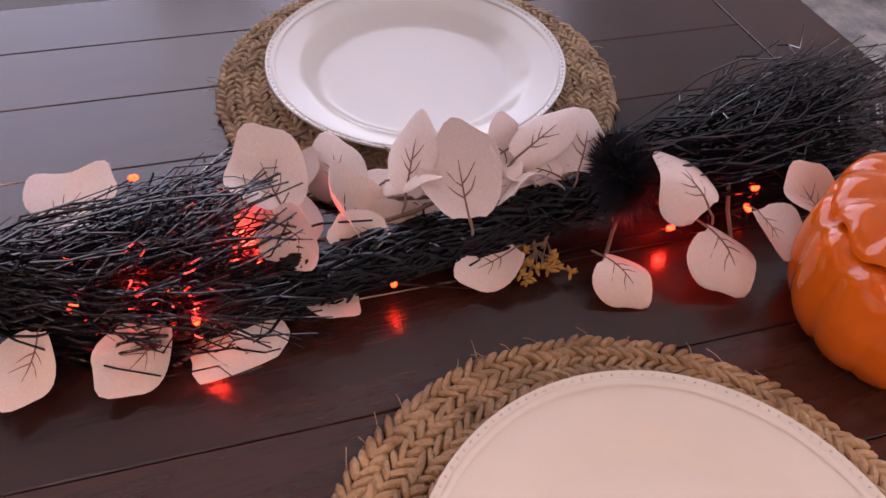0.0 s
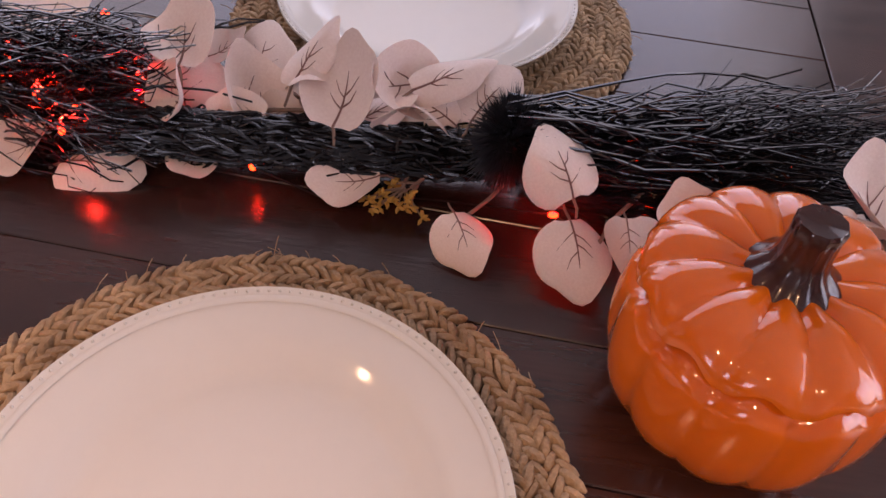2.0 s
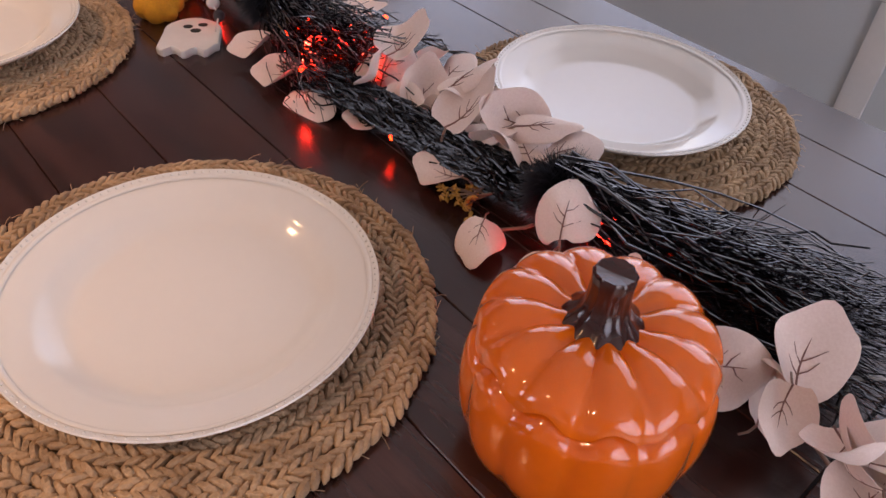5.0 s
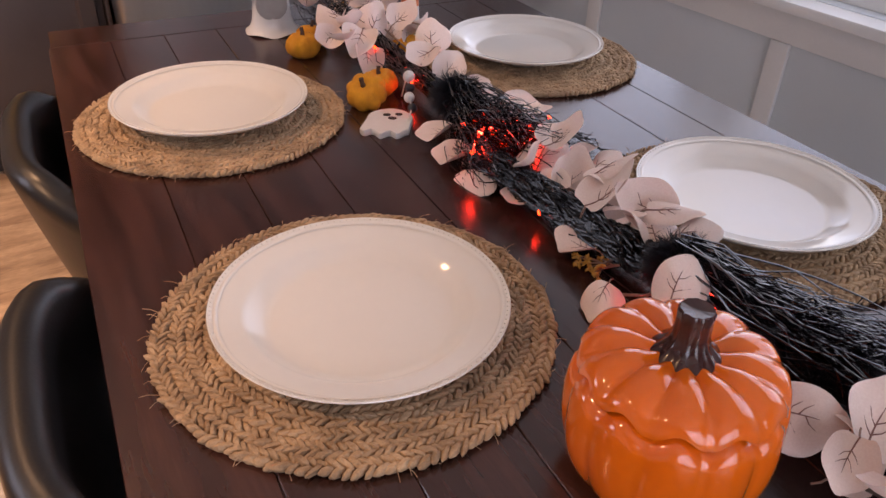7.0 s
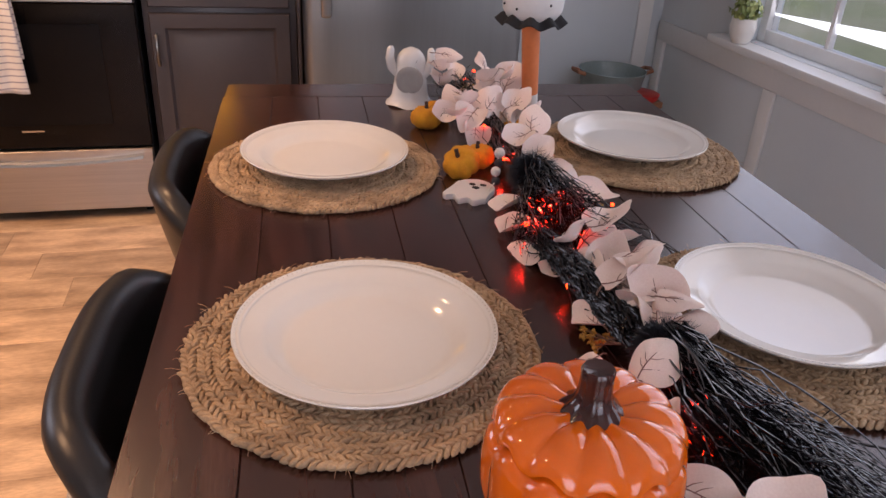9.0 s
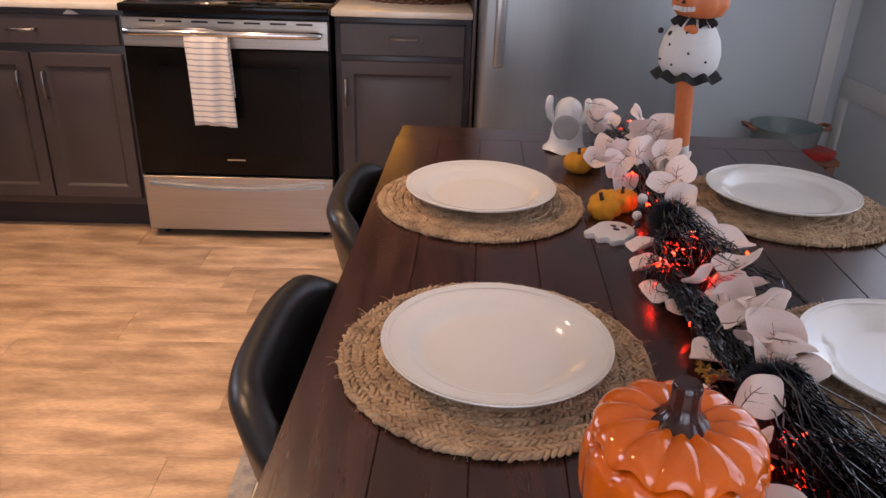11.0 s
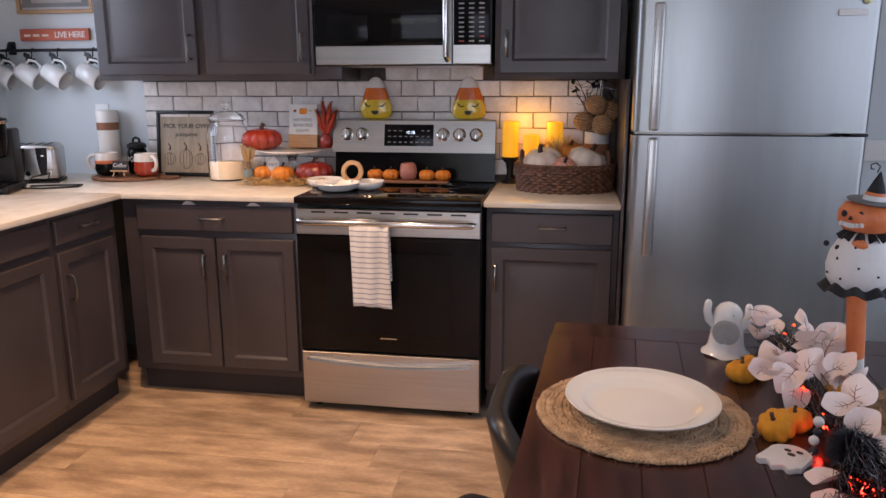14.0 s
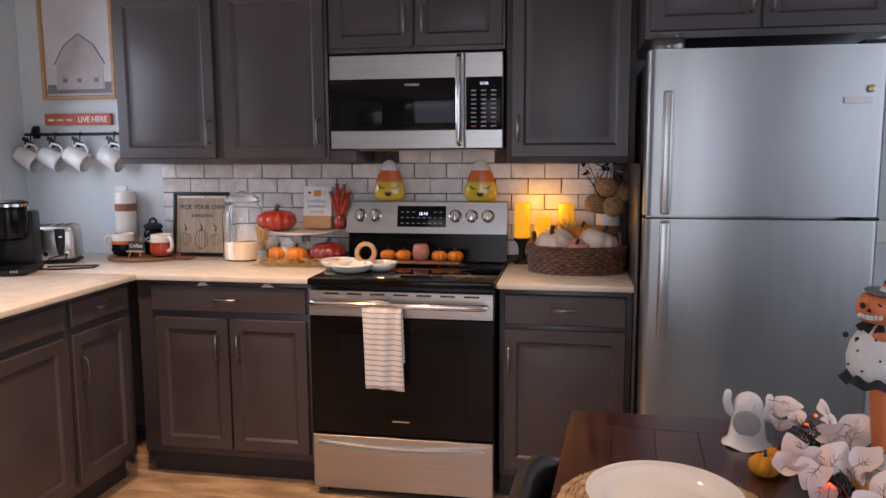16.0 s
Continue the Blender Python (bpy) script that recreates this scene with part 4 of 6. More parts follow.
LEAVES = [leaf_meshes(1, 0.95, 0.8), leaf_meshes(4, 0.92, 1.1), leaf_meshes(6, 0.60, -0.9), leaf_meshes(9, 1.0, -0.8), leaf_meshes(12, 0.88, 0.6)]
leaf_n = [0]
G0 = garland.matrix_world.inverted()


def leaf(x, y, z, rx, ry, rz, size, kind):
    if kind == 0:
        kind = (0, 3, 4)[leaf_n[0] % 3]
    leaf_n[0] += 1
    sway = 0 if y < -1.66 else 20
    tip_ = pose(0, 0, 0, rng.uniform(-sway, sway), rng.uniform(-1.4 * sway, 1.4 * sway), 0)
    size *= 1.10 if y < -1.66 else 0.95
    m = G0 @ pose(x, y, z, rx, ry, rz) @ tip_ @ Matrix.Diagonal((size, size, size, 1))
    lf = part("leaf", LEAVES[kind][0], None, garland, at=m)
    part("vein", LEAVES[kind][1], None, lf)
    part("stalk", LEAVES[kind][2], None, lf)


leaf(1.484, -2.189, 0.820, 30, -7, -65, 0.050, 3)
leaf(1.452, -2.126, 0.771, -21, 5, 117, 0.042, 0)
leaf(1.440, -2.206, 0.782, -30, 2, 108, 0.051, 3)
leaf(1.438, -2.237, 0.799, -17, -2, 96, 0.038, 0)
leaf(1.449, -2.272, 0.816, 24, -9, -77, 0.041, 4)
leaf(1.498, -2.033, 0.765, -7, -20, 14, 0.048, 0)
leaf(1.498, -1.909, 0.765, -6, 5, 124, 0.040, 4)
leaf(1.482, -1.833, 0.765, 7, 18, -179, 0.058, 3)
leaf(1.488, -1.776, 0.765, -17, -9, 41, 0.051, 0)
leaf(1.498, -1.707, 0.769, -21, -2, 62, 0.046, 4)
leaf(1.556, -1.885, 0.799, 27, -13, -73, 0.059, 3)
leaf(1.578, -1.885, 0.821, 20, -6, -81, 0.061, 0)
leaf(1.578, -1.966, 0.782, 4, -30, -29, 0.052, 3)
leaf(1.562, -1.991, 0.831, 26, 3, -118, 0.057, 2)
leaf(1.541, -2.023, 0.818, 34, -8, -101, 0.064, 4)
leaf(1.559, -2.098, 0.829, 13, 22, -154, 0.058, 2)
leaf(1.547, -2.089, 0.806, 11, -23, -32, 0.048, 0)
leaf(1.551, -2.132, 0.820, 23, 11, -119, 0.052, 3)
leaf(1.598, -1.910, 0.803, 23, 12, -137, 0.033, 4)
leaf(1.600, -1.940, 0.801, 34, -3, -92, 0.046, 3)
leaf(1.530, -1.942, 0.791, -1, -17, -1, 0.039, 4)
leaf(1.542, -1.967, 0.783, 1, 12, 179, 0.035, 0)
leaf(1.537, -2.049, 0.806, 15, 21, -149, 0.047, 2)
leaf(1.622, -1.742, 0.794, -4, 16, -128, 0.061, 0)
leaf(1.432, -2.368, 0.828, -6, 37, -136, 0.052, 3)
leaf(1.484, -2.395, 0.823, 34, 17, -60, 0.059, 4)
leaf(1.430, -2.407, 0.819, -29, -15, 118, 0.041, 0)
leaf(1.606, -1.640, 0.796, 22, 27, -82, 0.042, 0)
leaf(1.532, -1.255, 0.817, 42, -13, -2, 0.070, 0)
leaf(1.489, -1.340, 0.802, -23, -38, 109, 0.063, 0)
leaf(1.522, -1.387, 0.807, -33, -13, 144, 0.069, 0)
leaf(1.577, -1.339, 0.821, 33, 13, -37, 0.071, 0)
leaf(1.630, -1.337, 0.821, 27, 24, -58, 0.066, 0)
leaf(1.654, -1.213, 0.831, 59, 17, -29, 0.081, 0)
leaf(1.607, -1.144, 0.802, -9, -27, 91, 0.072, 0)
leaf(1.525, -1.175, 0.877, -5, 37, -114, 0.058, 2)
leaf(1.528, -1.403, 0.777, -26, -1, 160, 0.064, 0)
leaf(1.608, -1.488, 0.831, 43, 1, -22, 0.066, 0)
leaf(1.573, -1.525, 0.816, -15, -22, 105, 0.061, 0)
leaf(1.593, -1.576, 0.806, 29, 19, -53, 0.060, 0)
leaf(1.612, -1.638, 0.796, -6, 33, -124, 0.061, 0)
leaf(1.608, -1.555, 0.786, 23, -12, 3, 0.050, 0)
leaf(1.568, -1.089, 0.817, 36, -5, -9, 0.045, 0)
leaf(1.611, -1.339, 0.796, 35, -6, -12, 0.046, 0)
# extra sprigs that thicken the garland
rl = random.Random(31)
for x0, x1, y0, y1, z0, z1, count in ((1.49, 1.665, -1.425, -1.09, 0.787, 0.852, 15), (1.41, 1.49, -2.475, -2.375, 0.778, 0.838, 6), (1.525, 1.615, -2.105, -1.885, 0.777, 0.817, 6)):
    for _ in range(count):
        leaf(rl.uniform(x0, x1), rl.uniform(y0, y1), rl.uniform(z0, z1), rl.uniform(-50, 60), rl.uniform(-50, 50), rl.uniform(-180, 180), rl.uniform(0.044, 0.062), rl.choice((0, 1, 1, 2)))


def seeds(x, y, z, turn, n=9):
    """A spray of ochre seed heads."""
    r = random.Random(int(x * 1000))
    m = G0 @ pose(x, y, z, 0, 0, turn)
    st, sd = B(), B()
    st.tube([(0.07, 0.0, 0.010), (0.035, 0.004, 0.012), (0.015, 0.0, 0.006)], 0.0016, 5)
    for i in range(n):
        a = r.uniform(-1.3, 1.3)
        l = r.uniform(0.012, 0.030)
        q = Vector((0.015 - l * math.cos(a), l * math.sin(a), r.uniform(0.002, 0.014)))
        st.tube([(0.022, 0, 0.008), q.lerp(Vector((0.02, 0, 0.01)), 0.4), q], 0.0007, 4)
        for _ in range(5):
            d = Vector((r.gauss(0, 1), r.gauss(0, 1), r.gauss(0, 1))).normalized()
            sd.tube([q, q + d * 0.003, q + d * 0.0062], [0.0006, 0.0017, 0.0005], 5)
    s = part("seed_spray", st, "leafstem", garland, "ochre seed spray", at=m)
    tagged(part("seeds", sd, "seed", s), kind="stuff")


seeds(1.481, -2.066, ZT + 0.006, -25, 12)
seeds(1.493, -2.068, ZT + 0.008, -55, 7)
seeds(1.634, -1.734, ZT + 0.02, 200, 8)
seeds(1.610, -1.140, ZT + 0.045, 120, 7)
for k, pts in enumerate((((1.530, -2.171, 0.789), (1.499, -2.141, 0.764), (1.474, -2.121, 0.761), (1.460, -2.123, 0.761)), ((1.511, -2.255, 0.780), (1.483, -2.235, 0.780), (1.453, -2.220, 0.775)),
                         ((1.585, -1.936, 0.778), (1.560, -1.996, 0.788), (1.549, -2.066, 0.788), (1.543, -2.126, 0.784)), ((1.547, -1.906, 0.777), (1.541, -1.986, 0.793), (1.559, -2.057, 0.798)),
                         ((1.615, -1.415, 0.776), (1.596, -1.313, 0.806), (1.571, -1.211, 0.787)), ((1.576, -1.293, 0.787), (1.626, -1.334, 0.816), (1.655, -1.395, 0.816)),
                         ((1.519, -2.362, 0.766), (1.499, -2.392, 0.776), (1.480, -2.421, 0.766), (1.469, -2.450, 0.761)))):
    b = B()
    b.tube([Vector(p) - garland.location for p in pts], 0.0017, 6)
    part("vine", b, "leafstem", garland, "thin taupe stem")
b = B()
loop = [(1.481 + 0.020 * math.cos(a) * 1.3, -2.418 + 0.016 * math.sin(a), 0.782 + 0.006 * math.sin(a * 0.5)) for a in [0.4 * i for i in range(15)]]
b.tube([Vector(p) - garland.location for p in loop + [(1.526, -2.423, 0.79), (1.556, -2.448, 0.79)]], 0.0026, 7)
part("wire_loop", b, "pull", garland, "grey covered wire loop")

# ---- string of lights ----
lights = thing("string_lights", pose(1.55, -1.8, ZT), "string of small red-orange lights on dark wire", "string lights")
bb = B()
bb.lathe([(0.001, -0.0036), (0.0022, -0.0024), (0.0026, 0.0), (0.0021, 0.0028), (0.0008, 0.004)], 10)
BULB = bb.mesh("bulb", "bulb", 60)
L0 = lights.matrix_world.inverted()
spots = [(1.559, -2.373, 0.786), (1.503, -2.278, 0.775), (1.482, -2.255, 0.777), (1.490, -2.190, 0.765), (1.498, -1.957, 0.767), (1.547, -1.852, 0.786), (1.489, -1.817, 0.789), (1.519, -1.814, 0.787),
         (1.521, -1.782, 0.791), (1.521, -1.741, 0.792), (1.562, -1.737, 0.791), (1.633, -1.789, 0.799), (1.595, -1.558, 0.798), (1.543, -1.542, 0.781), (1.555, -1.497, 0.786), (1.550, -1.392, 0.792), (1.596, -1.078, 0.797), (1.629, -1.033, 0.805)]
for k, s in enumerate(spots):
    part("bulb", BULB, None, lights, at=L0 @ pose(*s, 90 * (k % 2), 40 * k, 0))
for k in range(len(spots) - 1):
    b, p, q = B(), Vector(spots[k]), Vector(spots[k + 1])
    mid = [p.lerp(q, t) + Vector((rng.gauss(0, 0.006), rng.gauss(0, 0.006), -0.018 * math.sin(math.pi * t))) for t in (0.25, 0.5, 0.75)]
    for v in mid:
        v.z = max(v.z, ZT + 0.003)
    b.tube([L0 @ v for v in (p, *mid, q)], 0.0008, 4)
    part("wire", b, "wire", lights)
for k, pw in ((3, 0.045), (4, 0.09), (5, 0.17), (6, 0.06), (8, 0.06), (10, 0.13), (13, 0.08)):
    s = Vector(spots[k])
    lamp("bulb_glow", "POINT", pose(s.x, s.y, s.z + 0.006), 1.25 * pw, (1.0, 0.03, 0.012), r=0.004)

# ---- small felt pumpkins and table figures ----


def mini(m, size, colour, label, stem="twigstem", n=8, flat=0.78, name="mini_pumpkin", group="mini pumpkins"):
    root = thing(name, m, label, "pumpkin", group)
    b = B()
    sh = lambda a, k: 1 - 0.14 * (1 - abs(math.cos(a * n / 2)) ** 0.8)
    b.lathe([(0.10 * size, 0.02 * size), (0.62 * size, 0.0), (0.92 * size, 0.34 * flat * size), (1.0 * size, 0.72 * flat * size), (0.93 * size, 1.16 * flat * size), (0.66 * size, 1.50 * flat * size), (0.30 * size, 1.60 * flat * size), (0.08 * size, 1.46 * flat * size)], 48, shape=sh)
    part("body", b, colour, root, smooth=70)
    b = B()
    b.tube([(0, 0, 1.44 * flat * size), (0.02 * size, 0, 1.75 * flat * size), (0.12 * size, 0.03 * size, 2.0 * flat * size)], [0.14 * size, 0.10 * size, 0.12 * size], 7)
    part("stem", b, stem, root, "short brown stem")
    return root


for x, y, rz, tip, s in ((1.478, -1.522, 40, -38, 0.034), (1.516, -1.490, 10, -12, 0.030), (1.464, -1.265, 80, 0, 0.033), (1.496, -1.218, 30, 10, 0.030), (1.632, -1.345, 60, 0, 0.032)):
    mini(pose(x, y, ZT + (0.008 if tip < -20 else 0.001), 0, tip, rz), s, "felt", "small mustard felt pumpkin lying on the dark table")

# flat wooden ghost
b = B()
out = []
for i in range(40):
    t = i / 40
    if t < 0.55:
        a = math.pi * t / 0.55
        out.append((0.034 * math.cos(a) * (1.0 + 0.10 * math.sin(3 * a)), 0.002 + 0.047 * math.sin(a) ** 0.85))
    else:
        s = (t - 0.55) / 0.45
        out.append((-0.040 + 0.078 * s, -0.030 - 0.006 * math.sin(s * 4 * math.pi * 1.5) - 0.010 * math.sin(math.pi * s)))
b.rings([[(x * k, y * k, z) for x, y in out] for k, z in ((0.97, 0.0), (1.0, 0.0015), (1.0, 0.0085), (0.97, 0.010))])
b.mi = 1
for ex, ey, er in ((-0.006, 0.022, 0.0052), (0.012, 0.026, 0.0052), (0.004, 0.010, 0.0058)):
    b.T = pose(ex, ey, 0.0101)
    b.lathe([(er, 0), (er, 0.0008), (er * 0.5, 0.001)], 14, shape=lambda a, k: 1 + 0.15 * math.cos(2 * a))
solo("wooden_ghost", b, ["whitewood", "ink"], pose(1.464, -1.618, ZT, 0, 0, -34), "flat white wooden ghost cut-out lying on the table", "ornament", smooth=40)
beads_ = thing("bead_string", pose(1.518, -1.577, ZT), "string of white and black wool balls with twine", "bead string")
for k, (q, r) in enumerate((((-0.006, -0.016, 0.030), 0.0085), ((0.008, 0.012, 0.052), 0.0095), ((0.002, -0.004, 0.040), 0.0075), ((-0.010, -0.034, 0.020), 0.0075), ((0.016, 0.032, 0.050), 0.008))):
    part("wool_ball", one(B.ball, q, r, 14, 10), "wool" if k < 2 else "fur", beads_)
part("twine", one(B.tube, [(-0.03, -0.058, 0.014), (-0.012, -0.036, 0.020), (-0.004, -0.01, 0.033), (0.010, 0.018, 0.052), (0.020, 0.04, 0.045), (0.015, 0.05, 0.004)], 0.0011, 5), "whitewood", beads_)

# ghost tea-light holder: one glazed body with raised arms and a round opening, its inner shade painted as a grey disc
def ghost_holder():
    b, n, k = B(), 40, 22
    rings_ = []
    for j in range(k + 1):
        t = j / k
        z = 0.142 * t
        r = 0.050 - 0.012 * t - 0.004 * math.sin(t * 3)
        if t < 0.18:
            r += 0.012 * (1 - t / 0.18) ** 2
        if t > 0.70:
            r *= math.sqrt(max(0.01, 1 - ((t - 0.70) / 0.302) ** 2))
        rings_.append([(r * math.cos(2 * math.pi * i / n), 0.92 * r * math.sin(2 * math.pi * i / n) - 0.004 * t, z + (0.003 * math.sin(5 * 2 * math.pi * i / n) if j == 0 else 0) + 0.003) for i in range(n)])
    b.rings(rings_)
    for s in (-1, 1):
        b.tube([(s * 0.030, -0.006, 0.078), (s * 0.046, -0.012, 0.095), (s * 0.052, -0.014, 0.118), (s * 0.050, -0.014, 0.140), (s * 0.049, -0.014, 0.147)], [0.013, 0.0125, 0.011, 0.0095, 0.005], 12)
    b.mi = 1
    b.T = pose(0, -0.0385, 0.066, 90) @ Matrix.Diagonal((1, 1, 1, 1))
    b.lathe([(0.0340, -0.010), (0.0340, 0.0015), (0.031, 0.003), (0.024, 0.0028), (0.002, 0.0026)], 30, shape=lambda a, k: 1.0 + 0.12 * math.sin(a))
    b.mi = 2
    for ex in (-0.009, 0.010):
        b.T = pose(ex, -0.0300, 0.118, 65)
        b.lathe([(0.0070, -0.004), (0.0070, 0.0014), (0.002, 0.0022)], 14, shape=lambda a, k: 1 + 0.2 * abs(math.sin(a)))
    return b


solo("ghost_candle_holder", ghost_holder(), ["ghost", "hollow_shade", "ink"], pose(1.463, -1.100, ZT, 0, 0, -16) @ Matrix.Scale(0.88, 4), "white ceramic ghost tea-light holder with raised arms", "candle holder", smooth=60)

# tall holiday figure: one mesh
def figure():
    b = B()
    b.mi = 1
    b.tube([(0.004, 0.042, 0.0), (0.004, 0.040, 0.006)], [0.026, 0.024], 20)
    b.tube([(0.004, 0.042, 0.004), (0.002, 0.028, 0.075)], [0.0155, 0.0165], 16)
    b.mi = 0
    b.tube([(0.002, 0.028, 0.075), (0.0, 0.0, 0.225)], [0.0168, 0.0185], 18)
    b.mi = 1
    b.T = pose(0.0, 0, 0.222)
    b.lathe([(0.020, 0.0), (0.048, 0.006), (0.058, 0.024), (0.0605, 0.048), (0.055, 0.076), (0.042, 0.100), (0.026, 0.114), (0.016, 0.118)], 36)
    b.mi = 2
    for z, r0, r1, ph in ((0.012, 0.044, 0.068, 0), (0.116, 0.018, 0.044, 1)):
        b.rings([[(r * (1 + 0.07 * math.sin(a * 9 + ph)) * math.cos(a), r * (1 + 0.07 * math.sin(a * 9 + ph)) * math.sin(a), z + dz + 0.005 * math.sin(a * 9 + ph)) for a in [2 * math.pi * i / 72 for i in range(72)]]
                 for r, dz in ((r0, 0.004), ((r0 + r1) / 2, -0.001), (r1, -0.012), (r1 - 0.001, -0.0135), ((r0 + r1) / 2, -0.0045), (r0, 0.0))])
    for a, z, s in ((-2.2, 0.085, 0.006), (-1.95, 0.066, 0.006), (-1.2, 0.055, 0.0025), (-1.7, 0.03, 0.0025), (-2.3, 0.035, 0.0025), (-0.9, 0.075, 0.0025), (-1.4, 0.092, 0.0025), (-0.6, 0.04, 0.0025), (-2.6, 0.06, 0.0025)):
        r = 0.0605 if z < 0.06 else (0.052 if z < 0.08 else 0.0475)
        b.ball((r * math.cos(a), r * math.sin(a), z), s, 8, 6)
    b.ball((-0.060, -0.018, 0.086), 0.006, 8, 6)
    b.mi = 0
    b.ball((0.012, -0.040, 0.098), 0.013, 12, 8, (1.2, 0.5, 0.8))
    sh = lambda a, k: 1 - 0.10 * (1 - abs(math.cos(a * 4)) ** 0.7)
    b.T = pose(0.006, 0, 0.338)
    b.lathe([(0.020, 0.0), (0.044, 0.006), (0.056, 0.024), (0.056, 0.040), (0.046, 0.056), (0.026, 0.062)], 48, shape=sh)
    b.mi = 2
    for ex, ez, er in ((-0.024, 0.040, 0.0055), (0.006, 0.041, 0.0055)):
        b.ball((ex, -0.0515, ez), er, 10, 6, (1, 0.35, 1.2))
    b.add([(-0.014, -0.0585, 0.030), (-0.004, -0.0585, 0.030), (-0.009, -0.0580, 0.039), (-0.009, -0.050, 0.033)], [(0, 1, 2), (0, 3, 1), (1, 3, 2), (2, 3, 0)])
    b.mi = 1
    for i in range(6):
        x = -0.030 + i * 0.0075
        b.box(x, x + 0.0062, -0.0595 + 0.0011 * abs(i - 2.5), -0.050, 0.014 + 0.0012 * abs(i - 2.5), 0.0235 + 0.0008 * abs(i - 2.5), 0.0012)
    b.T = pose(0.006, 0, 0.338)
    b.mi = 3
    b.T = pose(0.012, 0, 0.398, 0, 6)
    b.lathe([(0.046, 0.0), (0.048, 0.002), (0.046, 0.004), (0.021, 0.005)], 30)
    b.mi = 1
    b.lathe([(0.0215, 0.004), (0.0185, 0.014)], 24, caps=(False, False))
    b.mi = 0
    b.lathe([(0.0187, 0.014), (0.0165, 0.020)], 24, caps=(False, False))
    b.mi = 2
    b.lathe([(0.0166, 0.020), (0.008, 0.043), (0.003, 0.055), (0.0006, 0.060)], 24)
    b.T = pose(0.012, 0, 0.455)
    b.tube([(0.0, 0, 0.0), (0.004, 0, 0.012), (-0.004, 0, 0.018), (-0.013, 0, 0.014), (-0.012, 0, 0.006), (-0.006, 0, 0.006)], 0.0013, 6)
    return b


M["greyhat"] = mat("grey_painted_brim", (0.16, 0.17, 0.18), 0.6)
solo("pumpkin_head_figure", figure(), ["matt_orange", "whitewood", "tulle", "greyhat"], pose(1.657, -1.303, ZT, 0, 0, -42), "tall painted figure with an orange pumpkin head and white dotted body", "figurine", smooth=50)

# ---- things on the worktops ----
M["cream"] = mat("cream_stoneware", (0.78, 0.74, 0.68), 0.3, fine=0.03)
M["band"] = mat("tan_leather_band", (0.30, 0.12, 0.055), 0.6, fine=0.15, bump=0.2)
M["wood"] = mat("light_wood", (0.50, 0.31, 0.16), 0.55, col2=(0.38, 0.22, 0.11), scale=5, stretch=(1, 12, 12), fine=0.15, fscale=40)
M["midwood"] = mat("brown_wood", (0.26, 0.125, 0.065), 0.5, col2=(0.18, 0.08, 0.04), scale=6, stretch=(2, 12, 12), fine=0.15)
M["signwood"] = mat("bleached_board", (0.42, 0.34, 0.25), 0.7, col2=(0.30, 0.24, 0.17), scale=5, stretch=(10, 1, 0.8), fine=0.2, fscale=30)
M["redgloss"] = mat("red_glazed_pumpkin", (0.42, 0.045, 0.015), 0.2, col2=(0.30, 0.025, 0.010), scale=14, coat=0.4)
M["darkred"] = mat("deep_red_pumpkin", (0.24, 0.02, 0.012), 0.22, col2=(0.17, 0.014, 0.01), scale=14, coat=0.4)
M["orangep"] = mat("orange_craft_pumpkin", (0.72, 0.25, 0.015), 0.55, col2=(0.54, 0.15, 0.01), scale=30, bump=0.1)
M["pink"] = mat("dusty_pink_glaze", (0.50, 0.20, 0.15), 0.35)
M["straw"] = mat("straw", (0.52, 0.36, 0.16), 0.8, col2=(0.40, 0.25, 0.10), scale=50)
M["rust"] = mat("rust_plume", (0.42, 0.055, 0.018), 0.9, col2=(0.22, 0.02, 0.01), scale=60)
M["flour"] = mat("pale_grain", (0.72, 0.60, 0.44), 0.9, fine=0.1, bump=0.3)
M["chalk"] = mat("chalkboard", (0.03, 0.03, 0.032), 0.8)
M["paper"] = mat("white_card", (0.78, 0.77, 0.74), 0.7, fine=0.02)
M["lettering"] = mat("charcoal_print", (0.05, 0.045, 0.04), 0.7)
M["greyprint"] = mat("grey_print", (0.22, 0.22, 0.22), 0.7)
M["yellow"] = mat("yellow_glaze", (0.74, 0.52, 0.02), 0.18, coat=0.4)
M["candyorange"] = mat("candy_orange_glaze", (0.70, 0.16, 0.015), 0.2, coat=0.4)
M["wax"] = mat("lit_yellow_wax", (1.0, 0.46, 0.008), 0.5, emit=0.42, sub=0.3, fine=0.05)
M["basket"] = mat("dark_woven_rush", (0.19, 0.085, 0.045), 0.45, col2=(0.06, 0.028, 0.017), scale=40, fine=0.3, fscale=160)
M["cloth"] = mat("cream_cloth", (0.80, 0.70, 0.60), 0.9, fine=0.1, fscale=300, bump=0.3)
M["redcloth"] = mat("red_check_cloth", (0.52, 0.12, 0.07), 0.9, col2=(0.66, 0.5, 0.42), scale=60)
M["rope"] = mat("tan_rope", (0.42, 0.24, 0.11), 0.85, col2=(0.28, 0.15, 0.065), scale=60, fine=0.3, bump=0.4)
M["plant"] = mat("sage_leaves", (0.16, 0.22, 0.07), 0.6, col2=(0.28, 0.30, 0.09), scale=40)
M["signred"] = mat("coral_painted_board", (0.56, 0.13, 0.07), 0.6, fine=0.12)
M["sky_print"] = mat("pale_print_sky", (0.62, 0.61, 0.63), 0.8, col2=(0.52, 0.51, 0.53), scale=5)
M["barn_print"] = mat("pale_print_barn", (0.50, 0.46, 0.46), 0.8, col2=(0.44, 0.40, 0.40), scale=20)
M["enamel"] = mat("grey_green_enamel", (0.22, 0.27, 0.26), 0.25)
M["redcast"] = mat("red_enamel", (0.42, 0.02, 0.015), 0.3)
ZK = 0.9155


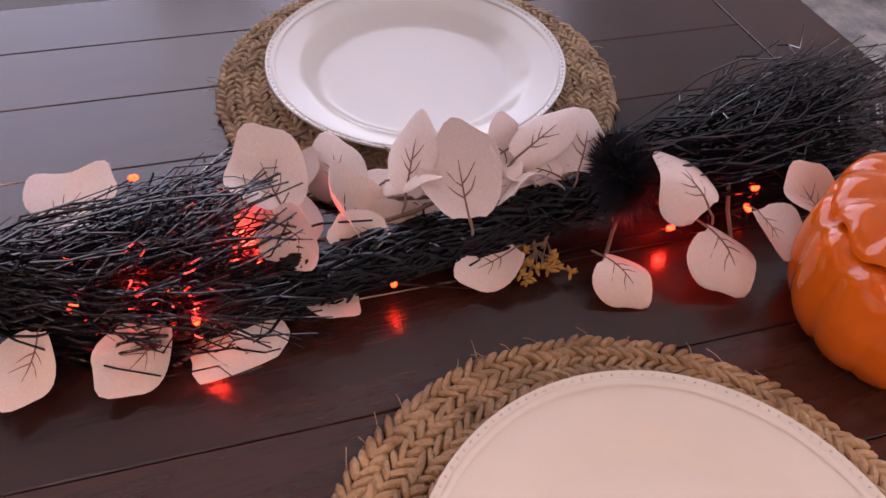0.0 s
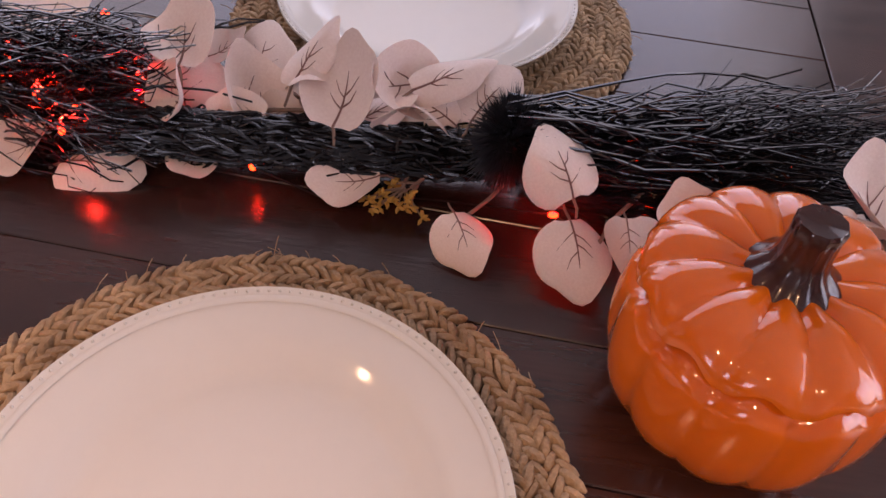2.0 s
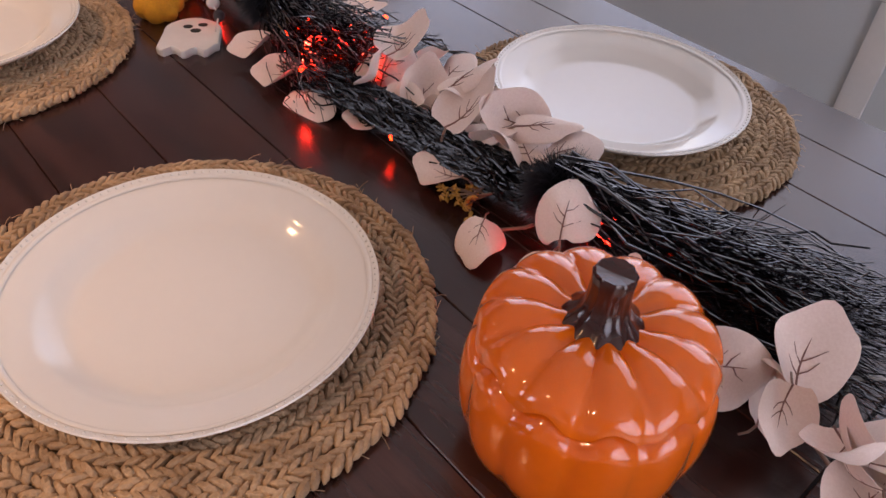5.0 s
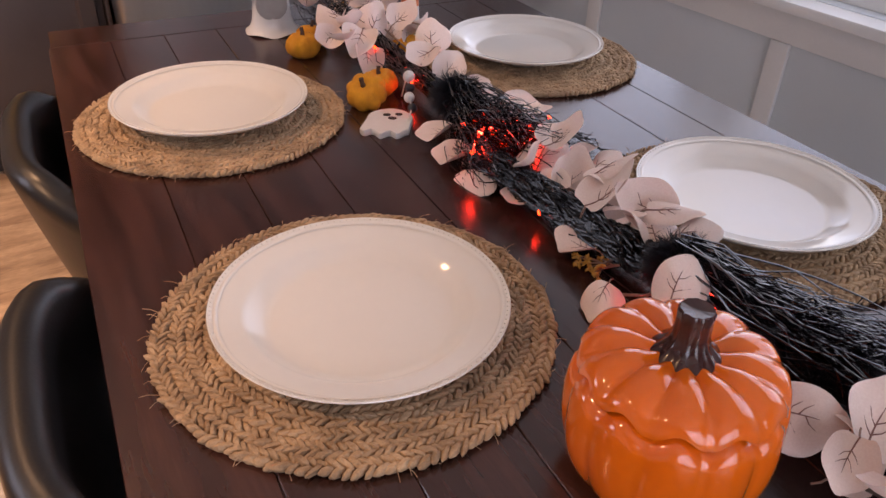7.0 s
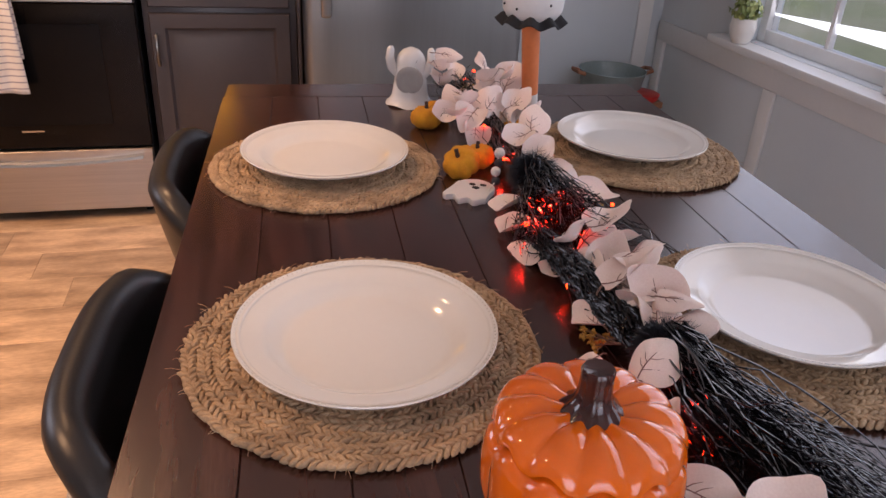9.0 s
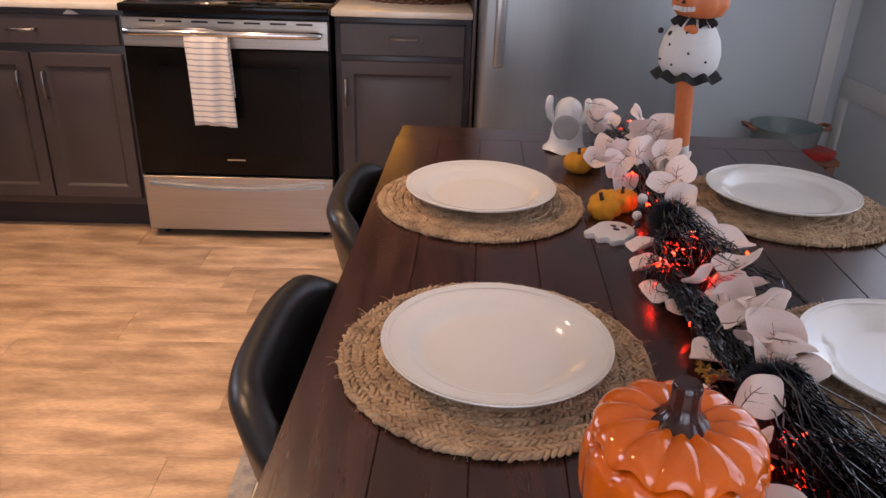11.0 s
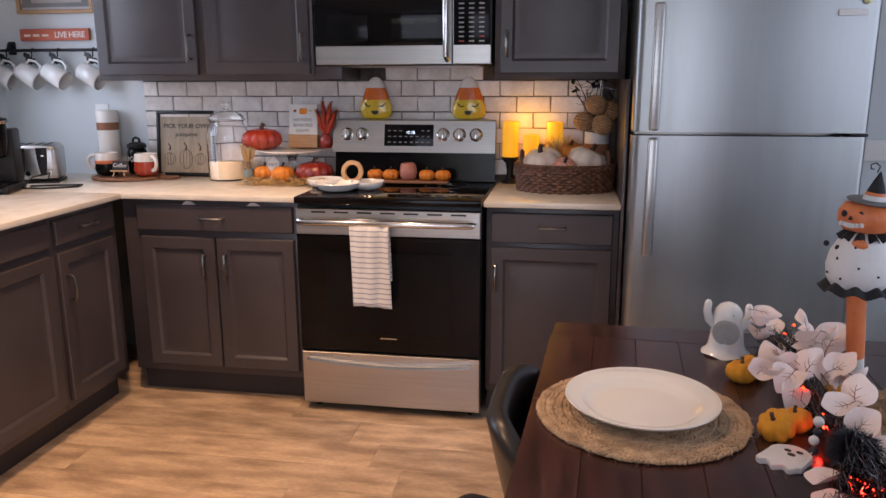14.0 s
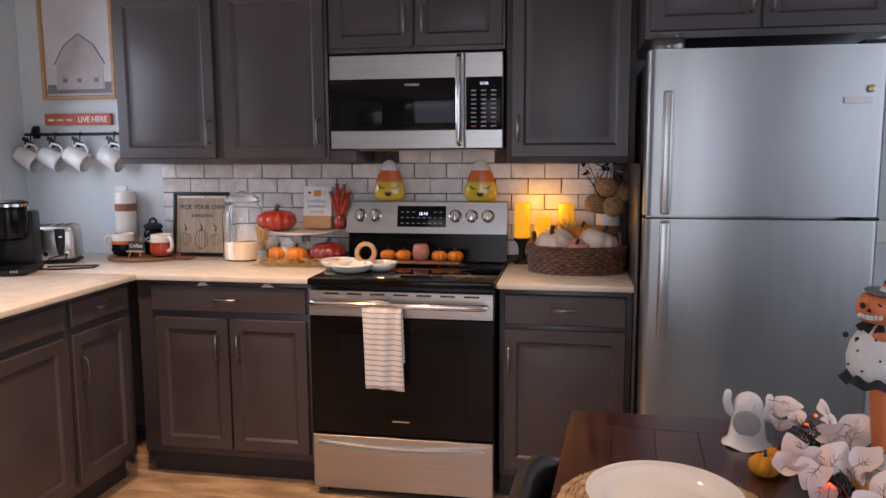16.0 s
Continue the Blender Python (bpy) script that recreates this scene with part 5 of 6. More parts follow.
def bottle(name, prof, mats, m, label, category, n=32):
    """A turned thing: prof is a list of (radius, z, material index); each run of one material is a part."""
    root = thing(name, m, label, category)
    k = 0
    while k < len(prof) - 1:
        e = k
        while e < len(prof) - 1 and prof[e][2] == prof[k][2]:
            e += 1
        b = B()
        b.lathe([p[:2] for p in prof[k:e + 1]], n, caps=(k == 0, e == len(prof) - 1))
        part("band" if prof[k][2] else "body" if k == 0 else "neck", b, mats[prof[k][2]], root, "tan leather band" if prof[k][2] else "", smooth=45)
        k = e
    return root


# coffee maker
cm = thing("coffee_maker", pose(-1.330, 0.0, ZK, 0, 0, 20) @ Matrix.Diagonal((0.80, 0.80, 0.98, 1)), "black pod coffee maker with a silver lid handle", "coffee maker")
part("base", boxb(-0.095, 0.10, -0.15, 0.13, 0, 0.035, 0.012), "black", cm)
part("tank", boxb(-0.16, -0.095, -0.08, 0.13, 0.0, 0.30, 0.014), "blackgloss", cm)
part("column", boxb(-0.09, 0.095, 0.0, 0.13, 0.033, 0.27, 0.014), "black", cm)
b = B()
b.lathe([(0.060, 0.15), (0.072, 0.16), (0.082, 0.22), (0.084, 0.285), (0.078, 0.30), (0.06, 0.305)], 30)
part("brew_head", b, "blackgloss", cm, at=pose(0.005, -0.045, 0))
b = B()
b.lathe([(0.086, 0.296), (0.090, 0.304), (0.086, 0.316), (0.06, 0.322), (0.02, 0.323)], 30)
part("lid", b, "black", cm, at=pose(0.005, -0.04, 0))
b = B()
b.rings([[(r * math.cos(a) + 0.005, r * math.sin(a) - 0.045, z) for r, z in ((0.088, 0.294), (0.102, 0.296), (0.102, 0.308), (0.088, 0.310))] for a in [-2.9 + 2.7 * i / 16 for i in range(17)]])
part("lid_handle", b, "chrome", cm, "silver lid handle")
part("drip_tray", boxb(-0.06, 0.08, -0.17, -0.02, 0.035, 0.042, 0.004), "blackgloss", cm)
for k in range(3):
    part("button", boxb(0.02 + 0.014 * k, 0.03 + 0.014 * k, -0.1525, -0.149, 0.014, 0.024, 0.001), "print", cm)

# toaster
ts = thing("toaster", pose(-1.385, 0.325, ZK, 0, 0, 24) @ Matrix.Diagonal((0.84, 0.72, 0.95, 1)), "brushed steel four-slice toaster with black levers", "toaster")
part("body", boxb(-0.13, 0.13, -0.13, 0.13, 0.012, 0.185, 0.03), "steel", ts)
part("foot_plate", boxb(-0.125, 0.125, -0.125, 0.125, 0.0, 0.0115, 0.004), "black", ts)
for sx in (-0.075, -0.03, 0.03, 0.075):
    part("slot", boxb(sx - 0.013, sx + 0.013, -0.09, 0.09, 0.1845, 0.1862), "black", ts, smooth=0)
for sx in (-0.055, 0.055):
    b = B()
    b.rings([[(sx + w * math.cos(a), -0.1315 - t, z + 0.0 * a) for a in (0, math.pi)] + [(sx - w * 0.8, -0.1315 - t - 0.004, z), (sx + w * 0.8, -0.1315 - t - 0.004, z)] for w, z, t in ((0.014, 0.045, 0.0), (0.020, 0.07, 0.003), (0.026, 0.12, 0.004), (0.028, 0.172, 0.002))])
    part("lever_panel", b, "black", ts)
    part("lever", boxb(sx - 0.016, sx + 0.016, -0.158, -0.136, 0.128, 0.140, 0.004), "chrome", ts)
    part("dial", one(B.tube, [(sx + 0.035, -0.131, 0.05), (sx + 0.035, -0.146, 0.05)], 0.012, 14), "chrome", ts)
b = B()
b.tube([(-1.24, 0.20, ZK + 0.03), (-1.20, 0.16, ZK + 0.06), (-1.24, 0.10, ZK + 0.05), (-1.27, 0.06, ZK + 0.006), (-1.18, 0.07, ZK + 0.005), (-1.06, 0.15, ZK + 0.005), (-1.08, 0.21, ZK + 0.005), (-1.20, 0.17, ZK + 0.005), (-1.28, 0.13, ZK + 0.005)], 0.004, 8)
solo("power_cord", b, "black", ID, "loose dark appliance cord on the worktop", "cord", smooth=60)

# coffee tray
tray = thing("round_tray", pose(-1.02, 0.485, ZK) @ Matrix.Diagonal((1, 0.85, 1, 1)), "round brown wooden serving tray", "tray")
part("board", one(B.lathe, [(0.165, 0.0), (0.175, 0.004), (0.175, 0.012), (0.170, 0.016), (0.160, 0.013), (0.02, 0.012)], 48), "midwood", tray)
part("grip", boxb(0.165, 0.255, -0.03, 0.03, 0.002, 0.014, 0.004), "midwood", tray)


def mug(m, mats, label, cut=0.045, rib=0.0, name="mug", handle_mat=None):
    root = thing(name, m, label, "mug", "mugs on the tray")
    b = B()
    sh = (lambda a, k: 1 - rib * (1 - abs(math.cos(a * 5)) ** 0.7)) if rib else None
    b.mi = 0
    b.lathe([(0.030, 0.0), (0.044, 0.010), (0.050, 0.028), (0.046, cut)], 40, shape=sh, caps=(True, False))
    b.mi = 1
    b.lathe([(0.046, cut), (0.045, cut + 0.015), (0.044, 0.092), (0.0425, 0.0935), (0.041, 0.090), (0.040, 0.03)], 40, caps=(False, True))
    part("cup", b, mats, root, smooth=60)
    b = B()
    b.tube([(-0.043, 0, 0.080), (-0.062, 0, 0.084), (-0.078, 0, 0.070), (-0.078, 0, 0.048), (-0.064, 0, 0.030), (-0.046, 0, 0.026)], 0.0075, 10)
    part("handle", b, handle_mat or mats[1], root)
    return root


mug(pose(-1.115, 0.465, ZK + 0.0165, 0, 0, 10) @ Matrix.Scale(1.15, 4), ["blackgloss", "cream"], "black and cream holiday mug with an orange collar", 0.052)
part("collar", one(B.lathe, [(0.047, 0.050), (0.0495, 0.055), (0.0475, 0.063), (0.0455, 0.064)], 40, shape=lambda a, k: 1 + 0.02 * math.cos(a * 12)), "matt_orange", bpy.data.objects["mug"])
mug(pose(-0.905, 0.455, ZK + 0.0165, 0, 0, 150) @ Matrix.Scale(1.15, 4), ["redgloss", "cream"], "orange-red pumpkin mug with a cream rim", 0.062, 0.09)
sj = thing("sugar_jar", pose(-1.005, 0.55, ZK + 0.0165), "gloss black lidded jar lettered for sugar", "jar")
part("body", one(B.lathe, [(0.040, 0.0), (0.046, 0.006), (0.046, 0.105), (0.040, 0.120), (0.036, 0.124)], 36), "blackgloss", sj)
part("lid", one(B.lathe, [(0.044, 0.125), (0.046, 0.130), (0.044, 0.143), (0.030, 0.150), (0.010, 0.153)], 36), "black", sj)
part("lid_grip", one(B.tube, [(-0.018, 0, 0.150), (-0.015, 0, 0.168), (0, 0, 0.175), (0.015, 0, 0.168), (0.018, 0, 0.150)], 0.006, 8), "black", sj)
words("lettering", "SUGAR", 0.034, pose(0.0, -0.0485, 0.062), "paper", sj, "white capitals")
es = thing("chalkboard_easel", pose(-1.02, 0.41, ZK + 0.0165, -12), "tiny chalkboard sign on a wooden easel", "easel")
part("board", boxb(-0.040, 0.040, -0.003, 0.003, 0.030, 0.075, 0.001), "chalk", es)
words("lettering", "Coffee", 0.026, pose(0, -0.0036, 0.045), "paper", es, "white chalk lettering")
part("ledge", boxb(-0.045, 0.045, -0.012, 0.006, 0.022, 0.0295, 0.001), "wood", es)
for sx in (-1, 1):
    part("leg", one(B.tube, [(sx * 0.022, -0.004, 0.03), (sx * 0.030, -0.010, 0.0)], 0.0035, 6), "wood", es)
part("prop", one(B.tube, [(0, 0.004, 0.07), (0, 0.035, 0.008)], 0.003, 6), "wood", es)
bottle("canister", [(0.048, 0, 0), (0.050, 0.004, 0), (0.050, 0.225, 0), (0.0515, 0.226, 1), (0.0515, 0.262, 1), (0.050, 0.263, 0), (0.050, 0.318, 0), (0.046, 0.322, 0)], ["cream", "band"], pose(-1.165, 0.575, ZK), "tall white canister with a tan leather band", "canister")
solo("wall_outlet", boxb(-1.262, -1.190, 0.633, 0.6395, 1.15, 1.265, 0.003), "white", ID, "white wall outlet plate", "outlet")

# framed board
fb = thing("framed_sign", pose(-0.775, 0.592, ZK, -6), "black-framed wooden pumpkin sign leaning on the tiles", "sign")
for a in ((-0.150, 0.150, 0.0, 0.018), (-0.150, 0.150, 0.302, 0.320)):
    part("frame_rail", boxb(a[0], a[1], -0.010, 0.010, a[2], a[3], 0.002), "black", fb)
for x in (-0.150, 0.134):
    part("frame_stile", boxb(x, x + 0.016, -0.010, 0.010, 0.0185, 0.3015, 0.002), "black", fb)
part("board", boxb(-0.134, 0.134, -0.003, 0.008, 0.0185, 0.3015), "signwood", fb, smooth=0)
words("lettering", "PICK YOUR OWN", 0.031, pose(0.01, -0.0036, 0.235), "lettering", fb, "dark serif lettering", 0.0006)
words("lettering", "pumpkins", 0.030, pose(0.005, -0.0036, 0.196), "lettering", fb, "dark lettering")
for px, s in ((-0.085, 1.0), (0.0, 1.15), (0.075, 0.95)):
    b = B()
    for k in (-0.9, -0.4, 0.1, 0.6, 0.95):
        b.tube([(px + 0.032 * s * k * math.sin(t), -0.0038, 0.085 + 0.036 * s * (1.2 if px == 0 else 0.85) * math.cos(t)) for t in [math.pi * i / 8 for i in range(9)]], 0.0009, 4)
    b.tube([(px, -0.004, 0.115 + 0.012 * s), (px + 0.004, -0.004, 0.135 + 0.01 * s), (px - 0.008, -0.004, 0.15 + 0.012 * s)], [0.005, 0.003, 0.002], 5)
    part("printed_pumpkin", b, "lettering", fb)

# glass jar of grain
gj = thing("glass_jar", pose(-0.515, 0.525, ZK), "large lidded glass jar with pale sugar", "jar")
part("jar", one(B.lathe, [(0.090, 0.0), (0.098, 0.006), (0.098, 0.21), (0.090, 0.245), (0.075, 0.265), (0.078, 0.275), (0.075, 0.276), (0.071, 0.264), (0.086, 0.243), (0.0945, 0.21), (0.0945, 0.008), (0.02, 0.006)], 48), "glass", gj, smooth=60)
part("contents", one(B.lathe, [(0.02, 0.0075), (0.0935, 0.0085), (0.0935, 0.092), (0.06, 0.096), (0.02, 0.094)], 40), "flour", gj, "pale sugar")
part("lid", one(B.lathe, [(0.082, 0.277), (0.085, 0.282), (0.075, 0.300), (0.045, 0.318), (0.018, 0.325), (0.014, 0.335), (0.022, 0.347), (0.020, 0.362), (0.006, 0.368)], 40), "glass", gj, smooth=60)
for nm in gj.children:
    if nm.name.startswith(("jar", "lid")):
        nm.visible_shadow = False

# cake stand with pumpkins
cs = thing("cake_stand", pose(-0.18, 0.475, ZK), "clear glass cake stand with a pale plate", "cake stand")
part("plate", one(B.lathe, [(0.02, 0.138), (0.140, 0.140), (0.150, 0.146), (0.150, 0.150), (0.135, 0.148), (0.02, 0.147)], 48), "ghost", cs)
part("pedestal", one(B.lathe, [(0.065, 0.0), (0.060, 0.006), (0.022, 0.02), (0.016, 0.07), (0.022, 0.12), (0.05, 0.137)], 32), "glass", cs, smooth=60)
mini(pose(-0.32, 0.47, ZK + 0.1505), 0.094, "redgloss", "glossy red ribbed pumpkin on the cake stand", n=12, flat=0.62, name="red_pumpkin", group="red pumpkins")
mini(pose(-0.055, 0.42, ZK + 0.012), 0.088, "darkred", "deep red ribbed pumpkin on straw", n=12, flat=0.62, name="red_pumpkin", group="red pumpkins")
mini(pose(-0.195, 0.39, ZK + 0.012), 0.054, "orangep", "small orange pumpkin on straw", n=10, flat=0.8, name="orange_pumpkin", group="orange pumpkins")
mini(pose(-0.30, 0.43, ZK + 0.012), 0.050, "orangep", "small orange pumpkin on straw", n=10, flat=0.8, name="orange_pumpkin", group="orange pumpkins")
b = B()
b.rings([[(x, y, z) for x, z in ((-0.028, 0), (0.028, 0), (0.028, 0.085), (0, 0.112), (-0.028, 0.085))] for y in (-0.004, 0.004)])
tg = solo("wooden_tag", b, "paper", pose(-0.247, 0.405, ZK + 0.012, -8), "white house-shaped tag lettered in grey", "tag", smooth=0)
words("lettering", "HOT", 0.020, pose(0, -0.0046, 0.066), "greyprint", tg)
b, r = B(), random.Random(5)
for _ in range(520):
    x, y = r.uniform(-0.36, 0.03), r.uniform(0.30, 0.46)
    a, l = r.uniform(0, 6.28), r.uniform(0.02, 0.05)
    z = ZK + 0.002 + r.random() ** 1.5 * 0.034
    b.tube([(x, y, z), (x + l * 0.5 * math.cos(a), y + l * 0.5 * math.sin(a), z + 0.004), (x + l * math.cos(a + 0.3), y + l * math.sin(a + 0.3), max(ZK + 0.001, z - 0.004))], [0.0016, 0.0026, 0.0008], 3)
solo("straw", b, "straw", ID, "loose pale straw scattered under the pumpkins", "straw", kind="stuff")
# book-shaped sign and plumes
cd = thing("card_sign", pose(-0.145, 0.545, ZK + 0.1515, -7), "white autumn card on a wooden block", "sign")
part("block", boxb(-0.070, 0.070, -0.02, 0.02, 0.0, 0.060, 0.002), "wood", cd)
part("card", boxb(-0.069, 0.069, -0.012, 0.004, 0.0605, 0.200, 0.001), "paper", cd)
for k, t in enumerate(("HAYRIDES", "BONFIRES", "LEAVES")):
    words("lettering", t, 0.021, pose(-0.002, -0.0126, 0.122 - 0.025 * k), "greyprint", cd)
b = B()
for k in range(5):
    b.ball((-0.012 + k * 0.006, -0.0125, 0.168), 0.016, 12, 8, (0.45, 0.12, 0.9))
part("printed_pumpkin", b, "orangep", cd)
for dx in (-0.04, 0.036):
    part("printed_leaf", one(B.ball, (dx, -0.0125, 0.170), 0.008, 8, 6, (1, 0.1, 0.8)), "rust" if dx < 0 else "brass", cd)
vz = thing("plume_vase", pose(-0.035, 0.545, ZK + 0.1515), "small dark vase with rust-red dried plumes", "vase")
part("vase", one(B.lathe, [(0.022, 0.0), (0.030, 0.01), (0.030, 0.04), (0.018, 0.062), (0.020, 0.068)], 24), "darkred", vz)
r = random.Random(8)
for k in range(9):
    b = B()
    tip = Vector((r.uniform(-0.035, 0.095), r.uniform(-0.02, 0.03), r.uniform(0.13, 0.21)))
    b.tube([(0, 0, 0.05), tip * 0.5 + Vector((0, 0, 0.02)), tip], [0.002, 0.017, 0.004], 6)
    for _ in range(160):
        t = r.uniform(0.35, 1.0)
        p = Vector((0, 0, 0.05)).lerp(tip, t)
        d = (tip - Vector((0, 0, 0.05))).normalized() * 0.016 + Vector((r.gauss(0, 1), r.gauss(0, 1), r.gauss(0, 0.6))) * 0.0065
        b.tube([p, p + d], [0.0012, 0.0003], 3)
    part("plume", b, "rust", vz, "rust-red dried plume")
wv = thing("wheat_vase", pose(-0.365, 0.40, ZK), "little galvanised vase with dried wheat", "vase")
part("vase", one(B.lathe, [(0.020, 0.0), (0.022, 0.004), (0.023, 0.05), (0.020, 0.056), (0.021, 0.064), (0.018, 0.062), (0.017, 0.01)], 24), "enamel", wv)
for k in range(7):
    b = B()
    tip = Vector((r.uniform(-0.035, 0.035), r.uniform(-0.02, 0.02), r.uniform(0.145, 0.175)))
    b.tube([(0, 0, 0.03), tip * 0.6, tip], 0.001, 4)
    for j in range(9):
        p = tip * (0.62 + 0.042 * j)
        for s in (-1, 1):
            b.tube([p, p + Vector((s * 0.006, r.gauss(0, 0.003), 0.010)), p + Vector((s * 0.004, 0, 0.020))], [0.001, 0.0028, 0.0005], 5)
    part("wheat_ear", b, "straw", wv, "dried wheat ear")

# on the stove top
dish = thing("divided_dish", pose(0.115, 0.20, 0.9235, 0, 0, -6), "white three-bowl serving dish with a wooden ring", "dish")
for x, y, q in ((-0.085, 0.075, 0.080), (0.02, -0.03, 0.095), (0.125, 0.045, 0.072)):
    part("bowl", one(B.lathe, [(q * 0.55, 0.0), (q * 0.85, 0.012), (q, 0.034), (q * 0.985, 0.036), (q * 0.93, 0.030), (q * 0.78, 0.012), (q * 0.1, 0.006)], 36), "ghost", dish, at=pose(x, y, 0), smooth=60)
b = B()
b.rings([[((0.040 + s) * math.cos(a), y, (0.040 + s) * math.sin(a)) for s, y in ((-0.009, -0.007), (0.009, -0.007), (0.009, 0.007), (-0.009, 0.007))] for a in [2 * math.pi * i / 36 for i in range(37)]], caps=(False, False))
part("wooden_ring", b, "wood", dish, "round wooden grip", at=pose(0.045, 0.075, 0.068, -12))
wt = thing("long_tray", pose(0.375, 0.435, 0.9235), "long narrow brown wooden tray on the cooktop", "tray")
part("board", boxb(-0.185, 0.185, -0.045, 0.045, 0.004, 0.016, 0.004), "midwood", wt)
for x in (-0.15, 0.15):
    part("foot", boxb(x - 0.01, x + 0.01, -0.04, 0.04, 0.0, 0.0045), "midwood", wt, smooth=0)
for x in (-0.150, -0.077, 0.087, 0.160):
    mini(pose(0.375 + x, 0.435, 0.940, 0, 0, 90 * x * 10), 0.037, "orangep", "small orange pumpkin on the wooden tray", n=8, flat=0.75, name="orange_pumpkin", group="orange pumpkins")
b = B()
b.lathe([(0.025, 0.0), (0.036, 0.012), (0.040, 0.036), (0.034, 0.066), (0.028, 0.074), (0.025, 0.073), (0.030, 0.060), (0.02, 0.03)], 36, shape=lambda a, k: 1 - 0.05 * (1 - abs(math.cos(a * 5))))
solo("candle_cup", b, "pink", pose(0.378, 0.435, 0.940), "dusty pink pumpkin-shaped candle cup", "candle cup", smooth=60)


def candy(x):
    b = B()
    n = 36

    def band(prof):
        b.rings([[(r * math.cos(a), 0.34 * r * math.sin(a), z) for a in [2 * math.pi * i / n for i in range(n)]] for r, z in prof], caps=(True, True))

    b.mi = 0
    band([(0.040, 0.0), (0.066, 0.006), (0.076, 0.025), (0.075, 0.055), (0.064, 0.086)])
    b.mi = 1
    band([(0.0645, 0.086), (0.054, 0.118), (0.044, 0.140)])
    b.mi = 2
    band([(0.0445, 0.140), (0.036, 0.160), (0.026, 0.178), (0.012, 0.188)])
    b.mi = 3
    for s in (-1, 1):
        b.tube([(s * 0.045, -0.0232, 0.066), (s * 0.032, -0.0258, 0.055), (s * 0.019, -0.0262, 0.060)], 0.0024, 6)
        for k in (0, 1):
            b.tube([(s * (0.043 - 0.008 * k), -0.0245, 0.064 - 0.006 * k), (s * (0.052 - 0.006 * k), -0.0215, 0.074 - 0.003 * k)], 0.0013, 5)
    b.T = pose(0, -0.0262, 0.036, 90)
    b.rings([[(0.017 * math.cos(a), min(0.002, 0.017 * math.sin(a)) , z) for a in [2 * math.pi * i / 20 for i in range(20)]] for z in (-0.003, 0.001)])
    solo("candy_corn_ornament", b, ["yellow", "candyorange", "ghost", "ink"], pose(x, 0.590, 1.2015), "yellow, orange and white candy-corn ornament on the stove back", "ornament", "candy-corn ornaments", smooth=60)


candy(0.197), candy(0.630)

# candles
for x, zb, zt, tall in ((0.822, 1.035, 1.192, True), (0.915, 0.985, 1.133, False), (1.020, 1.035, 1.192, True)):
    st = thing("candle_stand", pose(x, 0.575, ZK), "black turned pedestal candle stand", "candle stand", "candle stands")
    hgt_ = zb - ZK - 0.001
    part("pedestal", one(B.lathe, [(0.040, 0.0), (0.036, 0.008), (0.016, 0.02), (0.014, hgt_ * 0.5), (0.020, hgt_ * 0.75), (0.038, hgt_ - 0.01), (0.040, hgt_), (0.01, hgt_)], 28), "black", st)
    c = thing("pillar_candle", pose(x, 0.575, zb), "lit yellow pillar candle with a melted rim", "candle", "pillar candles")
    q, hh = 0.036, zt - zb
    part("wax", one(B.lathe, [(q * 0.98, 0.0), (q, 0.004), (q, hh - 0.006), (q * 0.96, hh), (q * 0.8, hh - 0.004), (q * 0.6, hh - 0.016), (0.004, hh - 0.018)], 32, shape=lambda a, k: 1 + 0.012 * math.sin(3 * a + k)), "wax", c)
    part("wick", one(B.tube, [(0, 0, hh - 0.018), (0.001, 0, hh - 0.004)], 0.0012, 5), "ink", c)
for x, y, z, p in ((0.868, 0.545, 1.215, 0.32), (0.968, 0.535, 1.19, 0.32)):
    lamp("candle_glow", "POINT", pose(x, y, z), p, (1.0, 0.46, 0.006), r=0.05)

# basket
bk = thing("woven_basket", pose(1.068, 0.375, ZK), "dark woven oval basket holding cloth pumpkins", "basket")
RX, RY = 0.195, 0.125
b = B()
for j in range(9):
    z = 0.006 + j * 0.0115
    g = 1 + 0.05 * j / 8
    n = 120
    b.tube([(RX * g * math.cos(a), RY * g * math.sin(a), z + 0.0) for a in [2 * math.pi * i / n for i in range(n + 1)]], [0.0060 + 0.0032 * math.cos(math.pi * (i // 2 + j)) for i in range(n + 1)], 6, caps=(False, False))
part("weave", b, "basket", bk)
part("bottom", one(B.rings, [[(RX * 0.97 * math.cos(a), RY * 0.97 * math.sin(a), z) for a in [2 * math.pi * i / 48 for i in range(48)]] for z in (0.001, 0.008)]), "basket", bk)
for ph in (0, 1, 2):
    b = B()
    n = 150
    b.tube([((RX * 1.05 + 0.006 * math.cos(a * 24 + ph * 2.1)) * math.cos(a), (RY * 1.05 + 0.006 * math.cos(a * 24 + ph * 2.1)) * math.sin(a), 0.108 + 0.006 * math.sin(a * 24 + ph * 2.1)) for a in [2 * math.pi * i / n for i in range(n + 1)]], 0.0048, 5, caps=(False, False))
    part("rim_braid", b, "basket", bk)
for s in (-1, 1):
    b = B()
    for ph in (0, 3.14):
        b.tube([(s * (RX * 1.02 - 0.02 + 0.004 * math.cos(t * 14 + ph)), -0.055 + 0.11 * t / 3.14 - 0.0, 0.105 + 0.058 * math.sin(t) + 0.004 * math.sin(t * 14 + ph)) for t in [3.14 * i / 40 for i in range(41)]], 0.0055, 6)
    part("handle", b, "basket", bk)
mini(pose(0.985, 0.385, ZK + 0.072, 15, -12, 0), 0.088, "cloth", "cream cloth pumpkin in the basket", n=8, flat=0.72, name="cloth_pumpkin", group="cloth pumpkins")
